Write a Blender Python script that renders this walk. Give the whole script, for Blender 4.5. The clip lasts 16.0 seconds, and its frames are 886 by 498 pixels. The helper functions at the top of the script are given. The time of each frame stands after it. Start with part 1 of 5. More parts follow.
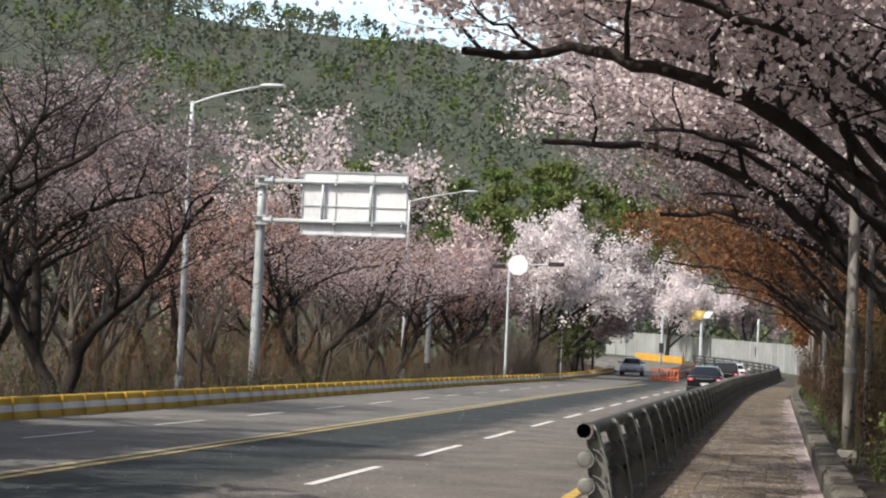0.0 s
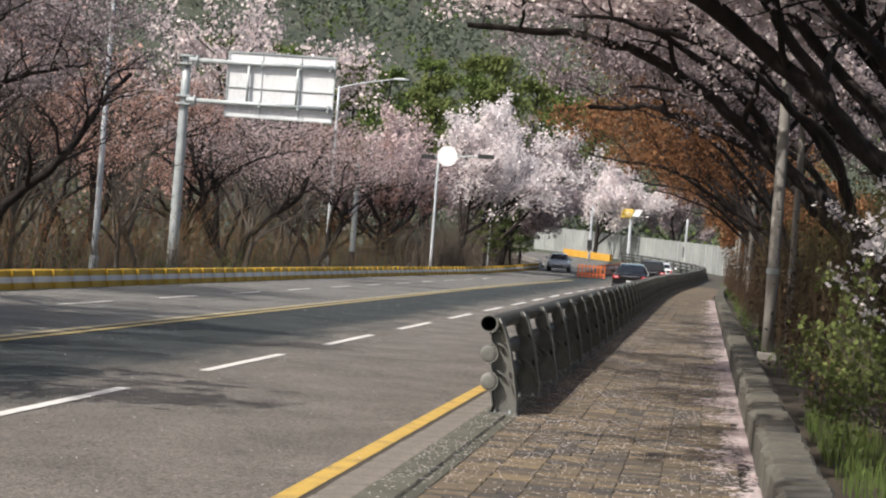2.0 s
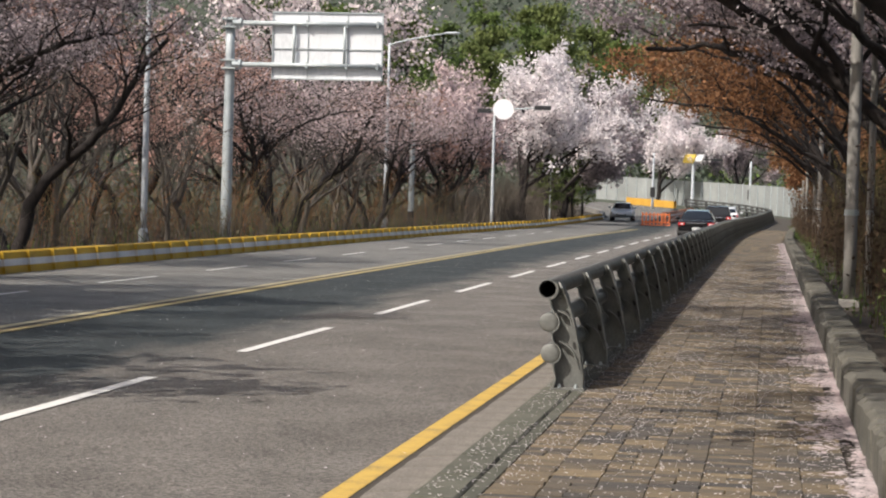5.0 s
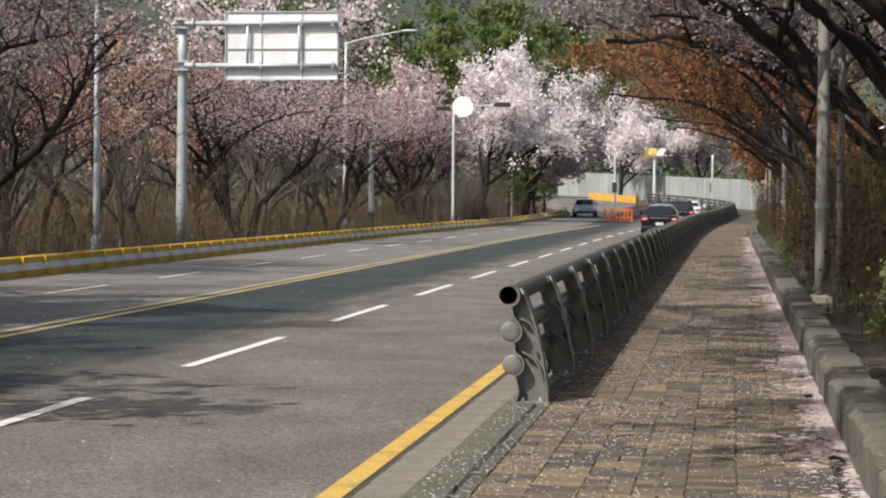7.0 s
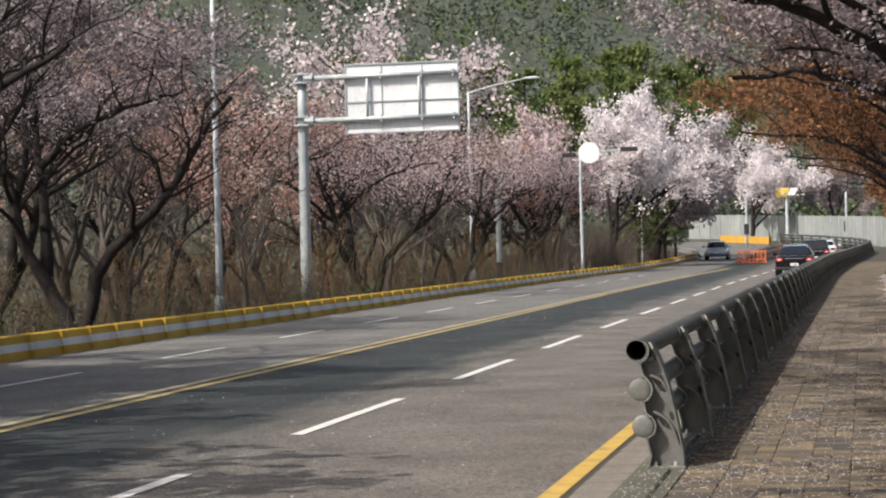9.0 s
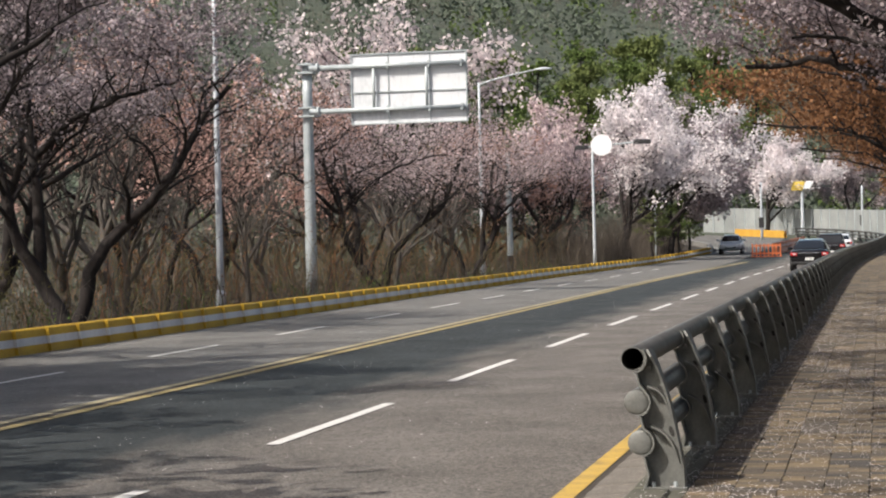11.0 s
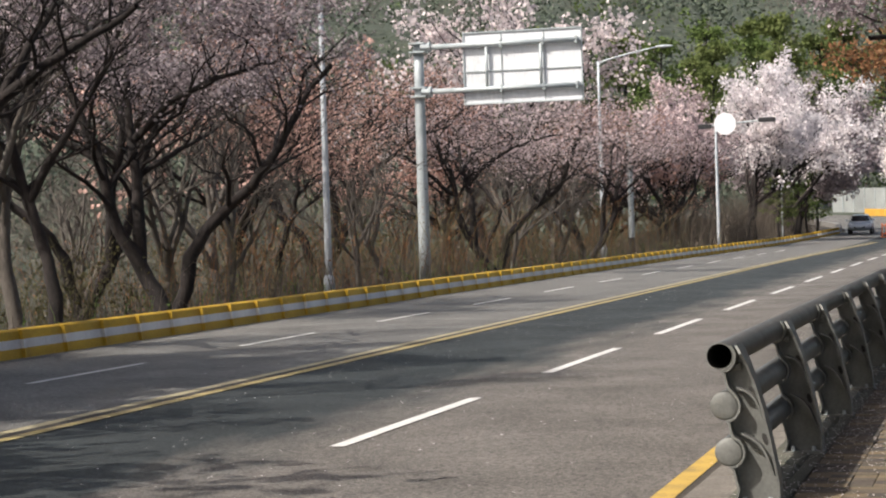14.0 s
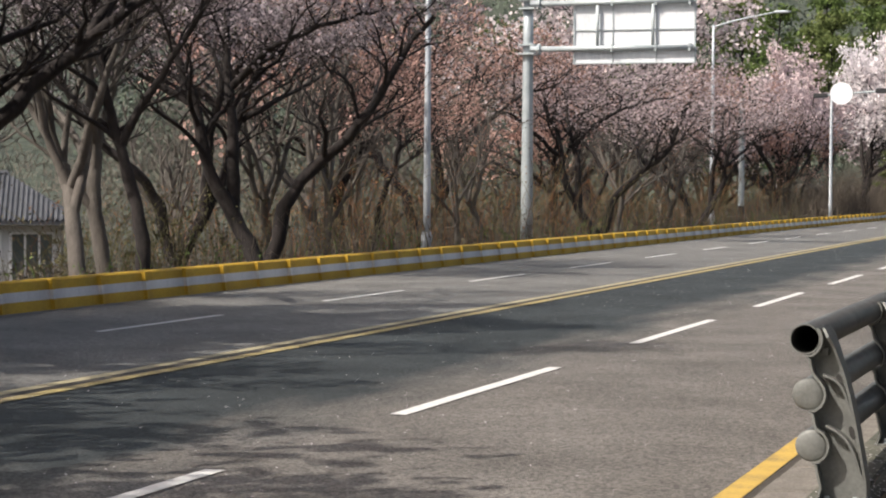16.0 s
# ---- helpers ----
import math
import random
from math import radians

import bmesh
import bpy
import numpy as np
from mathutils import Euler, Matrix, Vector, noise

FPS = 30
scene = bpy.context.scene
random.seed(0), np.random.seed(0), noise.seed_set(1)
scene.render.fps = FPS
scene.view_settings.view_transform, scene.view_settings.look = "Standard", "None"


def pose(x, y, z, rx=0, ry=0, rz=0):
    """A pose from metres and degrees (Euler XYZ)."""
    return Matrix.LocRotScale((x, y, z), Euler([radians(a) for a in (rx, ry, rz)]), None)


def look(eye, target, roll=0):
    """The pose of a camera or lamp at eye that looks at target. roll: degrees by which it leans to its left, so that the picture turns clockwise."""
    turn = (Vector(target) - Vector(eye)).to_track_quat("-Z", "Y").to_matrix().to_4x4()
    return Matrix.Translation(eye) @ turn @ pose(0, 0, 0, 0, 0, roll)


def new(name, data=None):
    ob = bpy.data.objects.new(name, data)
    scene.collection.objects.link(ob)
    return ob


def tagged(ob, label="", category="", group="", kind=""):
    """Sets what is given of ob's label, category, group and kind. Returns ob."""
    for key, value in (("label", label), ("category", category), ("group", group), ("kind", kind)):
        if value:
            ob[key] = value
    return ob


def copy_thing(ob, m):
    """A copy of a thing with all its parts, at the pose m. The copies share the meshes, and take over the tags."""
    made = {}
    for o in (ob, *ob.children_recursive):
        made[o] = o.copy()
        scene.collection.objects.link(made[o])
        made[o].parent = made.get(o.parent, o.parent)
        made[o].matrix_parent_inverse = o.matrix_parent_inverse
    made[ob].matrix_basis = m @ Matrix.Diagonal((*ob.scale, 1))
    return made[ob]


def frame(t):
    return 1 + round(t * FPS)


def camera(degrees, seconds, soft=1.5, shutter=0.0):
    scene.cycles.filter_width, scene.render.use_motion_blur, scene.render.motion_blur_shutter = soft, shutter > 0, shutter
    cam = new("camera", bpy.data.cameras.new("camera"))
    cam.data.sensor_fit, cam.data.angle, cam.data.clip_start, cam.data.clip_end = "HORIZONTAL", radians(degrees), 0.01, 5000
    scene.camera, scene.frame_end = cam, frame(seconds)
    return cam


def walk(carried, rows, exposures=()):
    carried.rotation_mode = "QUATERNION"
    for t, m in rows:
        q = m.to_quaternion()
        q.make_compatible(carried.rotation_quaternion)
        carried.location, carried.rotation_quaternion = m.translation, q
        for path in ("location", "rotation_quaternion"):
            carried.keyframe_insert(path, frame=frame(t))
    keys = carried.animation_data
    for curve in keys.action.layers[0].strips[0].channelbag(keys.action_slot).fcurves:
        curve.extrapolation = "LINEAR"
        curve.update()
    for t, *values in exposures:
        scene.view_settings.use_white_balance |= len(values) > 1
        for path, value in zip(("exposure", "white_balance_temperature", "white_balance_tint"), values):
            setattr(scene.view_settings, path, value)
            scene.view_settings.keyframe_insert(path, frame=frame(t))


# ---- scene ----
cam = camera(24.0, 16.0, soft=2.1)
PATH = [
    (0, (2.567, -21.844, 1.832), (2.247, -19.872, 1.927), 2.5),
    (0.5, (2.532, -21.533, 1.781), (2.215, -19.559, 1.827), 3.0),
    (1, (2.621, -21.254, 1.79), (2.252, -19.288, 1.792), 2.4),
    (1.5, (2.662, -20.909, 1.783), (2.289, -18.944, 1.788), 3.2),
    (2, (2.681, -20.62, 1.788), (2.431, -18.636, 1.783), 4.4),
    (2.5, (2.675, -20.377, 1.727), (2.442, -18.391, 1.666), 3.3),
    (3, (2.715, -19.926, 1.748), (2.42, -17.952, 1.613), 2.7),
    (3.5, (2.655, -19.529, 1.767), (2.286, -17.566, 1.676), 3.4),
    (4, (2.652, -19.191, 1.794), (2.309, -17.222, 1.738), 2.3),
    (4.2, (2.628, -19.058, 1.801), (2.3, -17.086, 1.732), 2.0),
    (6.3, (2.452, -17.568, 1.857), (2.175, -15.587, 1.844), 1.0),
    (6.5, (2.448, -17.477, 1.846), (2.183, -15.494, 1.832), 0.8),
    (7, (2.413, -17.169, 1.852), (2.14, -15.188, 1.801), 0.5),
    (7.5, (2.371, -16.771, 1.854), (2.047, -14.799, 1.802), 0.5),
    (8, (2.324, -16.377, 1.867), (2.021, -14.4, 1.852), -1.0),
    (8.5, (2.314, -16.147, 1.846), (2.016, -14.17, 1.835), -1.1),
    (9, (2.314, -15.726, 1.852), (1.917, -13.766, 1.85), -1.5),
    (9.2, (2.314, -15.553, 1.836), (1.901, -13.596, 1.833), -1.2),
    (11.5, (2.272, -13.913, 1.883), (1.861, -11.956, 1.874), -1.4),
    (12, (2.268, -13.602, 1.882), (1.854, -11.645, 1.877), -1.2),
    (12.5, (2.293, -13.34, 1.869), (1.911, -11.377, 1.897), -2.0),
    (13, (2.357, -13.028, 1.863), (1.94, -11.072, 1.869), -2.1),
    (13.5, (2.351, -12.691, 1.858), (1.87, -10.75, 1.834), -1.6),
    (14, (2.33, -12.449, 1.862), (1.799, -10.521, 1.84), -1.8),
    (14.5, (2.313, -12.108, 1.862), (1.76, -10.186, 1.831), -2.1),
    (15, (2.322, -11.767, 1.858), (1.724, -9.859, 1.842), -1.1),
    (15.5, (2.32, -11.543, 1.848), (1.666, -9.653, 1.815), -0.7),
    (16, (2.287, -11.269, 1.84), (1.655, -9.372, 1.78), 0.4),
]
walk(cam, [(t, look(eye, target, roll)) for t, eye, target, roll in PATH], exposures=[(0, 0.12), (12.5, 0.14), (15, 0.27), (16, 0.27)])

# ---------------------------------------------------------------- light
SUN_TO = Vector((-0.50, -0.55, 0.81)).normalized()
world = bpy.data.worlds.new("world")
scene.world = world
world.use_nodes = True
wn = world.node_tree.nodes
sky = wn.new("ShaderNodeTexSky")
sky.sky_type = "NISHITA"
sky.sun_disc = False
sky.sun_elevation = math.asin(SUN_TO.z)
sky.sun_rotation = math.atan2(SUN_TO.x, SUN_TO.y)
sky.dust_density = 5.0
wn["Background"].inputs["Strength"].default_value = 0.12
world.node_tree.links.new(sky.outputs[0], wn["Background"].inputs["Color"])
sun_lamp = new("sun", bpy.data.lights.new("sun", "SUN"))
sun_lamp.data.energy = 4.5
sun_lamp.data.angle = radians(0.6)
sun_lamp.data.color = (1.0, 0.935, 0.86)
sun_lamp.matrix_basis = look(SUN_TO * 60, (0, 0, 0))


# ---------------------------------------------------------------- materials
def material(name, colors, scale=4.0, fine=60.0, rough=0.8, bump=0.2, metal=0.0, spread=0.0, coords="Object", dist=0.01,
             through_light=0.0, stretch=(1, 1, 1), fine_mix=0.35):
    """Two scales of noise between the colours, with relief; spread varies whole pieces."""
    m = bpy.data.materials.new(name)
    m.use_nodes = True
    nt = m.node_tree
    b = nt.nodes["Principled BSDF"]
    tc = nt.nodes.new("ShaderNodeTexCoord")
    mp = nt.nodes.new("ShaderNodeMapping")
    mp.inputs["Scale"].default_value = stretch
    nt.links.new(tc.outputs[coords], mp.inputs[0])
    n1 = nt.nodes.new("ShaderNodeTexNoise")
    n1.inputs["Scale"].default_value, n1.inputs["Detail"].default_value = scale, 5
    n2 = nt.nodes.new("ShaderNodeTexNoise")
    n2.inputs["Scale"].default_value, n2.inputs["Detail"].default_value = fine, 3
    nt.links.new(mp.outputs[0], n1.inputs["Vector"])
    nt.links.new(mp.outputs[0], n2.inputs["Vector"])
    mix = nt.nodes.new("ShaderNodeMix")
    mix.inputs[0].default_value = fine_mix
    nt.links.new(n1.outputs["Fac"], mix.inputs[2])
    nt.links.new(n2.outputs["Fac"], mix.inputs[3])
    ramp = nt.nodes.new("ShaderNodeValToRGB")
    els = ramp.color_ramp.elements
    while len(els) < len(colors):
        els.new(0.5)
    for i, c in enumerate(colors):
        els[i].position = 0.3 + 0.4 * i / max(1, len(colors) - 1)
        els[i].color = (*c, 1)
    nt.links.new(mix.outputs[0], ramp.inputs[0])
    out = ramp.outputs[0]
    if spread:
        info = nt.nodes.new("ShaderNodeObjectInfo")
        geo = nt.nodes.new("ShaderNodeNewGeometry")
        add = nt.nodes.new("ShaderNodeMath")
        add.operation = "ADD"
        nt.links.new(info.outputs["Random"], add.inputs[0])
        nt.links.new(geo.outputs["Random Per Island"], add.inputs[1])
        frac = nt.nodes.new("ShaderNodeMath")
        frac.operation = "FRACT"
        nt.links.new(add.outputs[0], frac.inputs[0])
        rng = nt.nodes.new("ShaderNodeMapRange")
        rng.inputs["To Min"].default_value, rng.inputs["To Max"].default_value = 1 - spread, 1 + spread
        nt.links.new(frac.outputs[0], rng.inputs["Value"])
        hsv = nt.nodes.new("ShaderNodeHueSaturation")
        nt.links.new(rng.outputs[0], hsv.inputs["Value"])
        nt.links.new(out, hsv.inputs["Color"])
        out = hsv.outputs[0]
    nt.links.new(out, b.inputs["Base Color"])
    b.inputs["Roughness"].default_value = rough
    b.inputs["Metallic"].default_value = metal
    if bump:
        bp = nt.nodes.new("ShaderNodeBump")
        bp.inputs["Strength"].default_value, bp.inputs["Distance"].default_value = bump, dist
        nt.links.new(n2.outputs["Fac"], bp.inputs["Height"])
        nt.links.new(bp.outputs[0], b.inputs["Normal"])
    if through_light:
        tr = nt.nodes.new("ShaderNodeBsdfTranslucent")
        nt.links.new(out, tr.inputs["Color"])
        ms = nt.nodes.new("ShaderNodeMixShader")
        ms.inputs[0].default_value = through_light
        nt.links.new(b.outputs[0], ms.inputs[1])
        nt.links.new(tr.outputs[0], ms.inputs[2])
        nt.links.new(ms.outputs[0], nt.nodes["Material Output"].inputs[0])
    return m


ASPHALT = material("asphalt_worn", [(0.058, 0.053, 0.047), (0.143, 0.131, 0.117), (0.238, 0.221, 0.200)], 0.7, 55, 0.78, 1.0, dist=0.015, fine_mix=0.62)


def tint_lanes(m):
    """The middle lane gets darker with a ragged edge, the far lanes bluer."""
    nt = m.node_tree
    b = nt.nodes["Principled BSDF"]
    old = b.inputs["Base Color"].links[0].from_socket
    tc = nt.nodes.new("ShaderNodeTexCoord")
    sep = nt.nodes.new("ShaderNodeSeparateXYZ")
    nt.links.new(tc.outputs["Object"], sep.inputs[0])
    mp = nt.nodes.new("ShaderNodeMapping")
    mp.inputs["Scale"].default_value = (1.2, 0.28, 1)
    nt.links.new(tc.outputs["Object"], mp.inputs[0])
    n = nt.nodes.new("ShaderNodeTexNoise")
    n.inputs["Scale"].default_value, n.inputs["Detail"].default_value = 1.3, 6
    nt.links.new(mp.outputs[0], n.inputs["Vector"])
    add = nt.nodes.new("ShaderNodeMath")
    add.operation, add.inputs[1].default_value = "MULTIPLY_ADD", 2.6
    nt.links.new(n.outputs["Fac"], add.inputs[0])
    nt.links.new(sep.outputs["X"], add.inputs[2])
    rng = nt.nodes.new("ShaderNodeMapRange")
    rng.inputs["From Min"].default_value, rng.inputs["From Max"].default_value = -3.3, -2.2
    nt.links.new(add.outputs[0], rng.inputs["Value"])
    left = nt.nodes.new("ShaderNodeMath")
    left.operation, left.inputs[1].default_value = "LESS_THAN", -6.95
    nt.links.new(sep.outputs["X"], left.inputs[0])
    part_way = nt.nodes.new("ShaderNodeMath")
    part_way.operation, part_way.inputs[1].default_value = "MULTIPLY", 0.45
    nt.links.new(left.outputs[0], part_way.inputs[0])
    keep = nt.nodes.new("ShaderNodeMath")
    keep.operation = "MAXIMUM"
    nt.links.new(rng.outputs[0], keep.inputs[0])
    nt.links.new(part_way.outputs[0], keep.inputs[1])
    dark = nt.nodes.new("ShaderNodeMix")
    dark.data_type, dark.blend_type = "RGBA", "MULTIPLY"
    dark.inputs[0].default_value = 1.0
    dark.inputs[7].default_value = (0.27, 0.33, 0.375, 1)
    nt.links.new(old, dark.inputs[6])
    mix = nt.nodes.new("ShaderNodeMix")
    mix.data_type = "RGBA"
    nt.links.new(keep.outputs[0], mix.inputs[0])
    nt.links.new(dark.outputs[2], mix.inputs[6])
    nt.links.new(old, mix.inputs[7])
    cells = nt.nodes.new("ShaderNodeTexVoronoi")
    cells.inputs["Scale"].default_value = 48
    nt.links.new(tc.outputs["Object"], cells.inputs["Vector"])
    chip = nt.nodes.new("ShaderNodeSeparateColor")
    nt.links.new(cells.outputs["Color"], chip.inputs[0])
    tone = nt.nodes.new("ShaderNodeMapRange")
    tone.inputs["To Min"].default_value, tone.inputs["To Max"].default_value = 0.5, 1.58
    nt.links.new(chip.outputs[0], tone.inputs["Value"])
    stones = nt.nodes.new("ShaderNodeHueSaturation")
    pale = nt.nodes.new("ShaderNodeMath")
    pale.operation, pale.inputs[1].default_value, pale.inputs[2].default_value = "MULTIPLY_ADD", 0.75, 1.0
    nt.links.new(left.outputs[0], pale.inputs[0])
    both = nt.nodes.new("ShaderNodeMath")
    both.operation = "MULTIPLY"
    nt.links.new(tone.outputs[0], both.inputs[0])
    nt.links.new(pale.outputs[0], both.inputs[1])
    nt.links.new(both.outputs[0], stones.inputs["Value"])
    nt.links.new(mix.outputs[2], stones.inputs["Color"])
    nt.links.new(stones.outputs[0], b.inputs["Base Color"])


tint_lanes(ASPHALT)
ASPHALT.node_tree.nodes["Principled BSDF"].inputs["Specular IOR Level"].default_value = 0.18
WHITE_LINE = material("line_white", [(0.52, 0.51, 0.48), (0.78, 0.77, 0.74)], 6, 70, 0.75, 0.3)
YELLOW_LINE = material("line_yellow", [(0.22, 0.165, 0.07), (0.50, 0.33, 0.07), (0.58, 0.385, 0.08)], 3, 45, 0.75, 0.3)
YELLOW_WORN = material("line_yellow_worn", [(0.20, 0.17, 0.11), (0.52, 0.40, 0.14)], 3, 40, 0.8, 0.3)
YELLOW_PALE = material("line_yellow_pale", [(0.24, 0.21, 0.145), (0.50, 0.43, 0.25)], 2.5, 40, 0.8, 0.3)
CONCRETE = material("concrete", [(0.20, 0.19, 0.175), (0.33, 0.31, 0.28)], 3, 50, 0.9, 0.35, spread=0.12)
CONCRETE_DARK = material("concrete_mossy", [(0.055, 0.053, 0.043), (0.145, 0.135, 0.11)], 3, 35, 0.92, 0.5, spread=0.15)
GUTTER = material("gutter_concrete", [(0.19, 0.17, 0.15), (0.30, 0.275, 0.245)], 5, 60, 0.92, 0.4)
KERB_MOSS = material("kerb_mossy", [(0.040, 0.042, 0.030), (0.085, 0.085, 0.064), (0.125, 0.118, 0.095)], 2.5, 40, 0.95, 0.5, spread=0.14)
GUTTER_DIRT = material("gutter_dirty", [(0.085, 0.076, 0.064), (0.17, 0.152, 0.13), (0.27, 0.245, 0.21)], 3.0, 45, 0.92, 0.6, fine_mix=0.5)


def paver_material():
    """Mixed grey, brown and straw-coloured blocks, each with its own stains."""
    m = material("paver", [(0.6, 0.6, 0.6), (1.0, 1.0, 1.0), (1.45, 1.42, 1.36)], 9.0, 70, 0.94, 0.9, fine_mix=0.5, dist=0.012)
    nt = m.node_tree
    b = nt.nodes["Principled BSDF"]
    stain = b.inputs["Base Color"].links[0].from_socket
    info = nt.nodes.new("ShaderNodeObjectInfo")
    geo = nt.nodes.new("ShaderNodeNewGeometry")
    add = nt.nodes.new("ShaderNodeMath")
    add.operation = "ADD"
    nt.links.new(info.outputs["Random"], add.inputs[0])
    nt.links.new(geo.outputs["Random Per Island"], add.inputs[1])
    frac = nt.nodes.new("ShaderNodeMath")
    frac.operation = "FRACT"
    nt.links.new(add.outputs[0], frac.inputs[0])
    ramp = nt.nodes.new("ShaderNodeValToRGB")
    els = ramp.color_ramp.elements
    els.new(0.35)
    els.new(0.7)
    for e, c in zip(els, ((0.058, 0.054, 0.050), (0.092, 0.077, 0.061), (0.138, 0.109, 0.073), (0.20, 0.153, 0.094))):
        e.color = (*c, 1)
    nt.links.new(frac.outputs[0], ramp.inputs[0])
    mix = nt.nodes.new("ShaderNodeMix")
    mix.data_type, mix.blend_type = "RGBA", "MULTIPLY"
    mix.inputs[0].default_value = 1.0
    nt.links.new(ramp.outputs[0], mix.inputs[6])
    nt.links.new(stain, mix.inputs[7])
    nt.links.new(mix.outputs[2], b.inputs["Base Color"])
    for n in [n for n in nt.nodes if n.bl_idname == "ShaderNodeTexNoise"]:
        n.noise_dimensions = "4D"
        w = nt.nodes.new("ShaderNodeMath")
        w.operation, w.inputs[1].default_value = "MULTIPLY", 40.0
        nt.links.new(frac.outputs[0], w.inputs[0])
        nt.links.new(w.outputs[0], n.inputs["W"])
    return m


PAVER = paver_material()
JOINT = material("sand_joint", [(0.035, 0.029, 0.022), (0.07, 0.058, 0.045)], 8, 60, 0.95, 0.3)
BARRIER_YELLOW = material("barrier_yellow", [(0.33, 0.195, 0.010), (0.61, 0.38, 0.024)], 1.6, 22, 0.75, 0.3, spread=0.08)
BARRIER_WHITE = material("barrier_white", [(0.47, 0.47, 0.465), (0.74, 0.74, 0.735)], 1.6, 22, 0.75, 0.3, spread=0.08)
STEEL = material("galvanised_steel", [(0.31, 0.35, 0.365), (0.50, 0.54, 0.55)], 2.5, 40, 0.5, 0.08, metal=0.2, spread=0.06)
POLE_WHITE = material("pole_white", [(0.42, 0.46, 0.50), (0.62, 0.65, 0.68)], 2.2, 30, 0.5, 0.06)
SIGN_BACK = material("sign_back_aluminium", [(0.56, 0.59, 0.61), (0.74, 0.76, 0.78), (0.80, 0.82, 0.84)], 0.7, 14, 0.5, 0.04, stretch=(1, 1, 0.35))
RAIL_CAST = material("rail_cast_grey", [(0.12, 0.122, 0.112), (0.235, 0.238, 0.222)], 6, 50, 0.6, 0.25, metal=0.25, spread=0.1)
RAIL_TUBE = material("rail_tube_grey", [(0.055, 0.057, 0.055), (0.125, 0.125, 0.118)], 5, 45, 0.55, 0.15, metal=0.25)
# Shade inside hollows put into the colour: tube bore and post slots.
HOLLOW_SHADE = material("hollow_shade", [(0.022, 0.021, 0.020), (0.055, 0.052, 0.048)], 5, 30, 0.95, 0)
BARK = material("cherry_bark", [(0.008, 0.0065, 0.006), (0.040, 0.031, 0.028)], 3, 22, 0.95, 0.7, dist=0.03, stretch=(1, 1, 0.5))
BARK_GREY = material("grey_bark", [(0.07, 0.06, 0.052), (0.17, 0.15, 0.13)], 3, 22, 0.95, 0.6, dist=0.03, stretch=(1, 1, 0.4))
PETAL = material("blossom_white_pink", [(0.60, 0.50, 0.50), (0.80, 0.725, 0.725)], 1.5, 20, 0.8, 0, spread=0.2, through_light=0.35)
PETAL_WHITE = material("blossom_white", [(0.77, 0.70, 0.705), (0.92, 0.875, 0.88)], 1.5, 20, 0.8, 0, spread=0.15, through_light=0.35)
PETAL_PINK = material("blossom_pink", [(0.46, 0.33, 0.325), (0.85, 0.73, 0.735)], 0.5, 20, 0.8, 0, spread=0.25, through_light=0.3)
PETAL_DUSK = material("blossom_fading", [(0.19, 0.15, 0.155), (0.54, 0.465, 0.485)], 1.0, 20, 0.85, 0, spread=0.3, through_light=0.25)
RUST = material("young_leaf_rust", [(0.14, 0.068, 0.032), (0.36, 0.175, 0.078)], 1.0, 20, 0.85, 0, spread=0.3, through_light=0.3)
RUST_RED = material("young_leaf_red", [(0.38, 0.20, 0.155), (0.66, 0.46, 0.40)], 1.0, 20, 0.85, 0, spread=0.3, through_light=0.3)
LEAF_GREEN = material("pine_green", [(0.05, 0.085, 0.018), (0.13, 0.18, 0.045)], 0.3, 12, 0.9, 0, spread=0.35, through_light=0.2)
LEAF_FRESH = material("fresh_green", [(0.08, 0.112, 0.03), (0.195, 0.225, 0.07)], 0.6, 12, 0.9, 0, spread=0.3, through_light=0.3)
# Distance haze put into the leaf colour: greyed, bluish, low in contrast.
LEAF_HAZED = material("forest_green_hazed", [(0.062, 0.085, 0.060), (0.118, 0.140, 0.100)], 0.05, 0.6, 0.95, 0, spread=0.12)
LEAF_OLIVE = material("olive_shrub", [(0.045, 0.045, 0.015), (0.13, 0.11, 0.04)], 0.8, 12, 0.9, 0, spread=0.35, through_light=0.2)
DRY = material("dry_undergrowth", [(0.066, 0.055, 0.044), (0.18, 0.154, 0.125)], 1.0, 15, 0.95, 0, spread=0.35)
DRY_RED = material("dry_hedge", [(0.026, 0.017, 0.010), (0.085, 0.05, 0.024)], 1.0, 15, 0.95, 0, spread=0.35)
OLIVE_SCRUB = material("olive_scrub", [(0.085, 0.078, 0.035), (0.20, 0.165, 0.085)], 0.8, 12, 0.9, 0, spread=0.35, through_light=0.2)
BRUSH = material("brushwood_stems", [(0.050, 0.041, 0.032), (0.16, 0.13, 0.10)], 1.0, 15, 0.95, 0, spread=0.35)
SOIL = material("leaf_litter_soil", [(0.026, 0.020, 0.014), (0.068, 0.053, 0.037)], 0.8, 14, 0.95, 0.6, dist=0.05)
# Crown self-shadow put into the ground colour, so the slope matches the woods.
HILL_SHADED = material("hill_shaded_ground", [(0.040, 0.051, 0.034), (0.074, 0.085, 0.058)], 0.03, 0.35, 0.95, 0.8, dist=2.0, fine_mix=0.6)
CAR_BLACK = material("car_paint_black", [(0.006, 0.006, 0.008), (0.010, 0.010, 0.012)], 2, 30, 0.12, 0)
CAR_DARK = material("car_paint_dark_grey", [(0.012, 0.011, 0.012), (0.02, 0.018, 0.02)], 2, 30, 0.2, 0)
CAR_WHITE = material("car_paint_white", [(0.68, 0.69, 0.71), (0.76, 0.77, 0.79)], 2, 30, 0.25, 0)
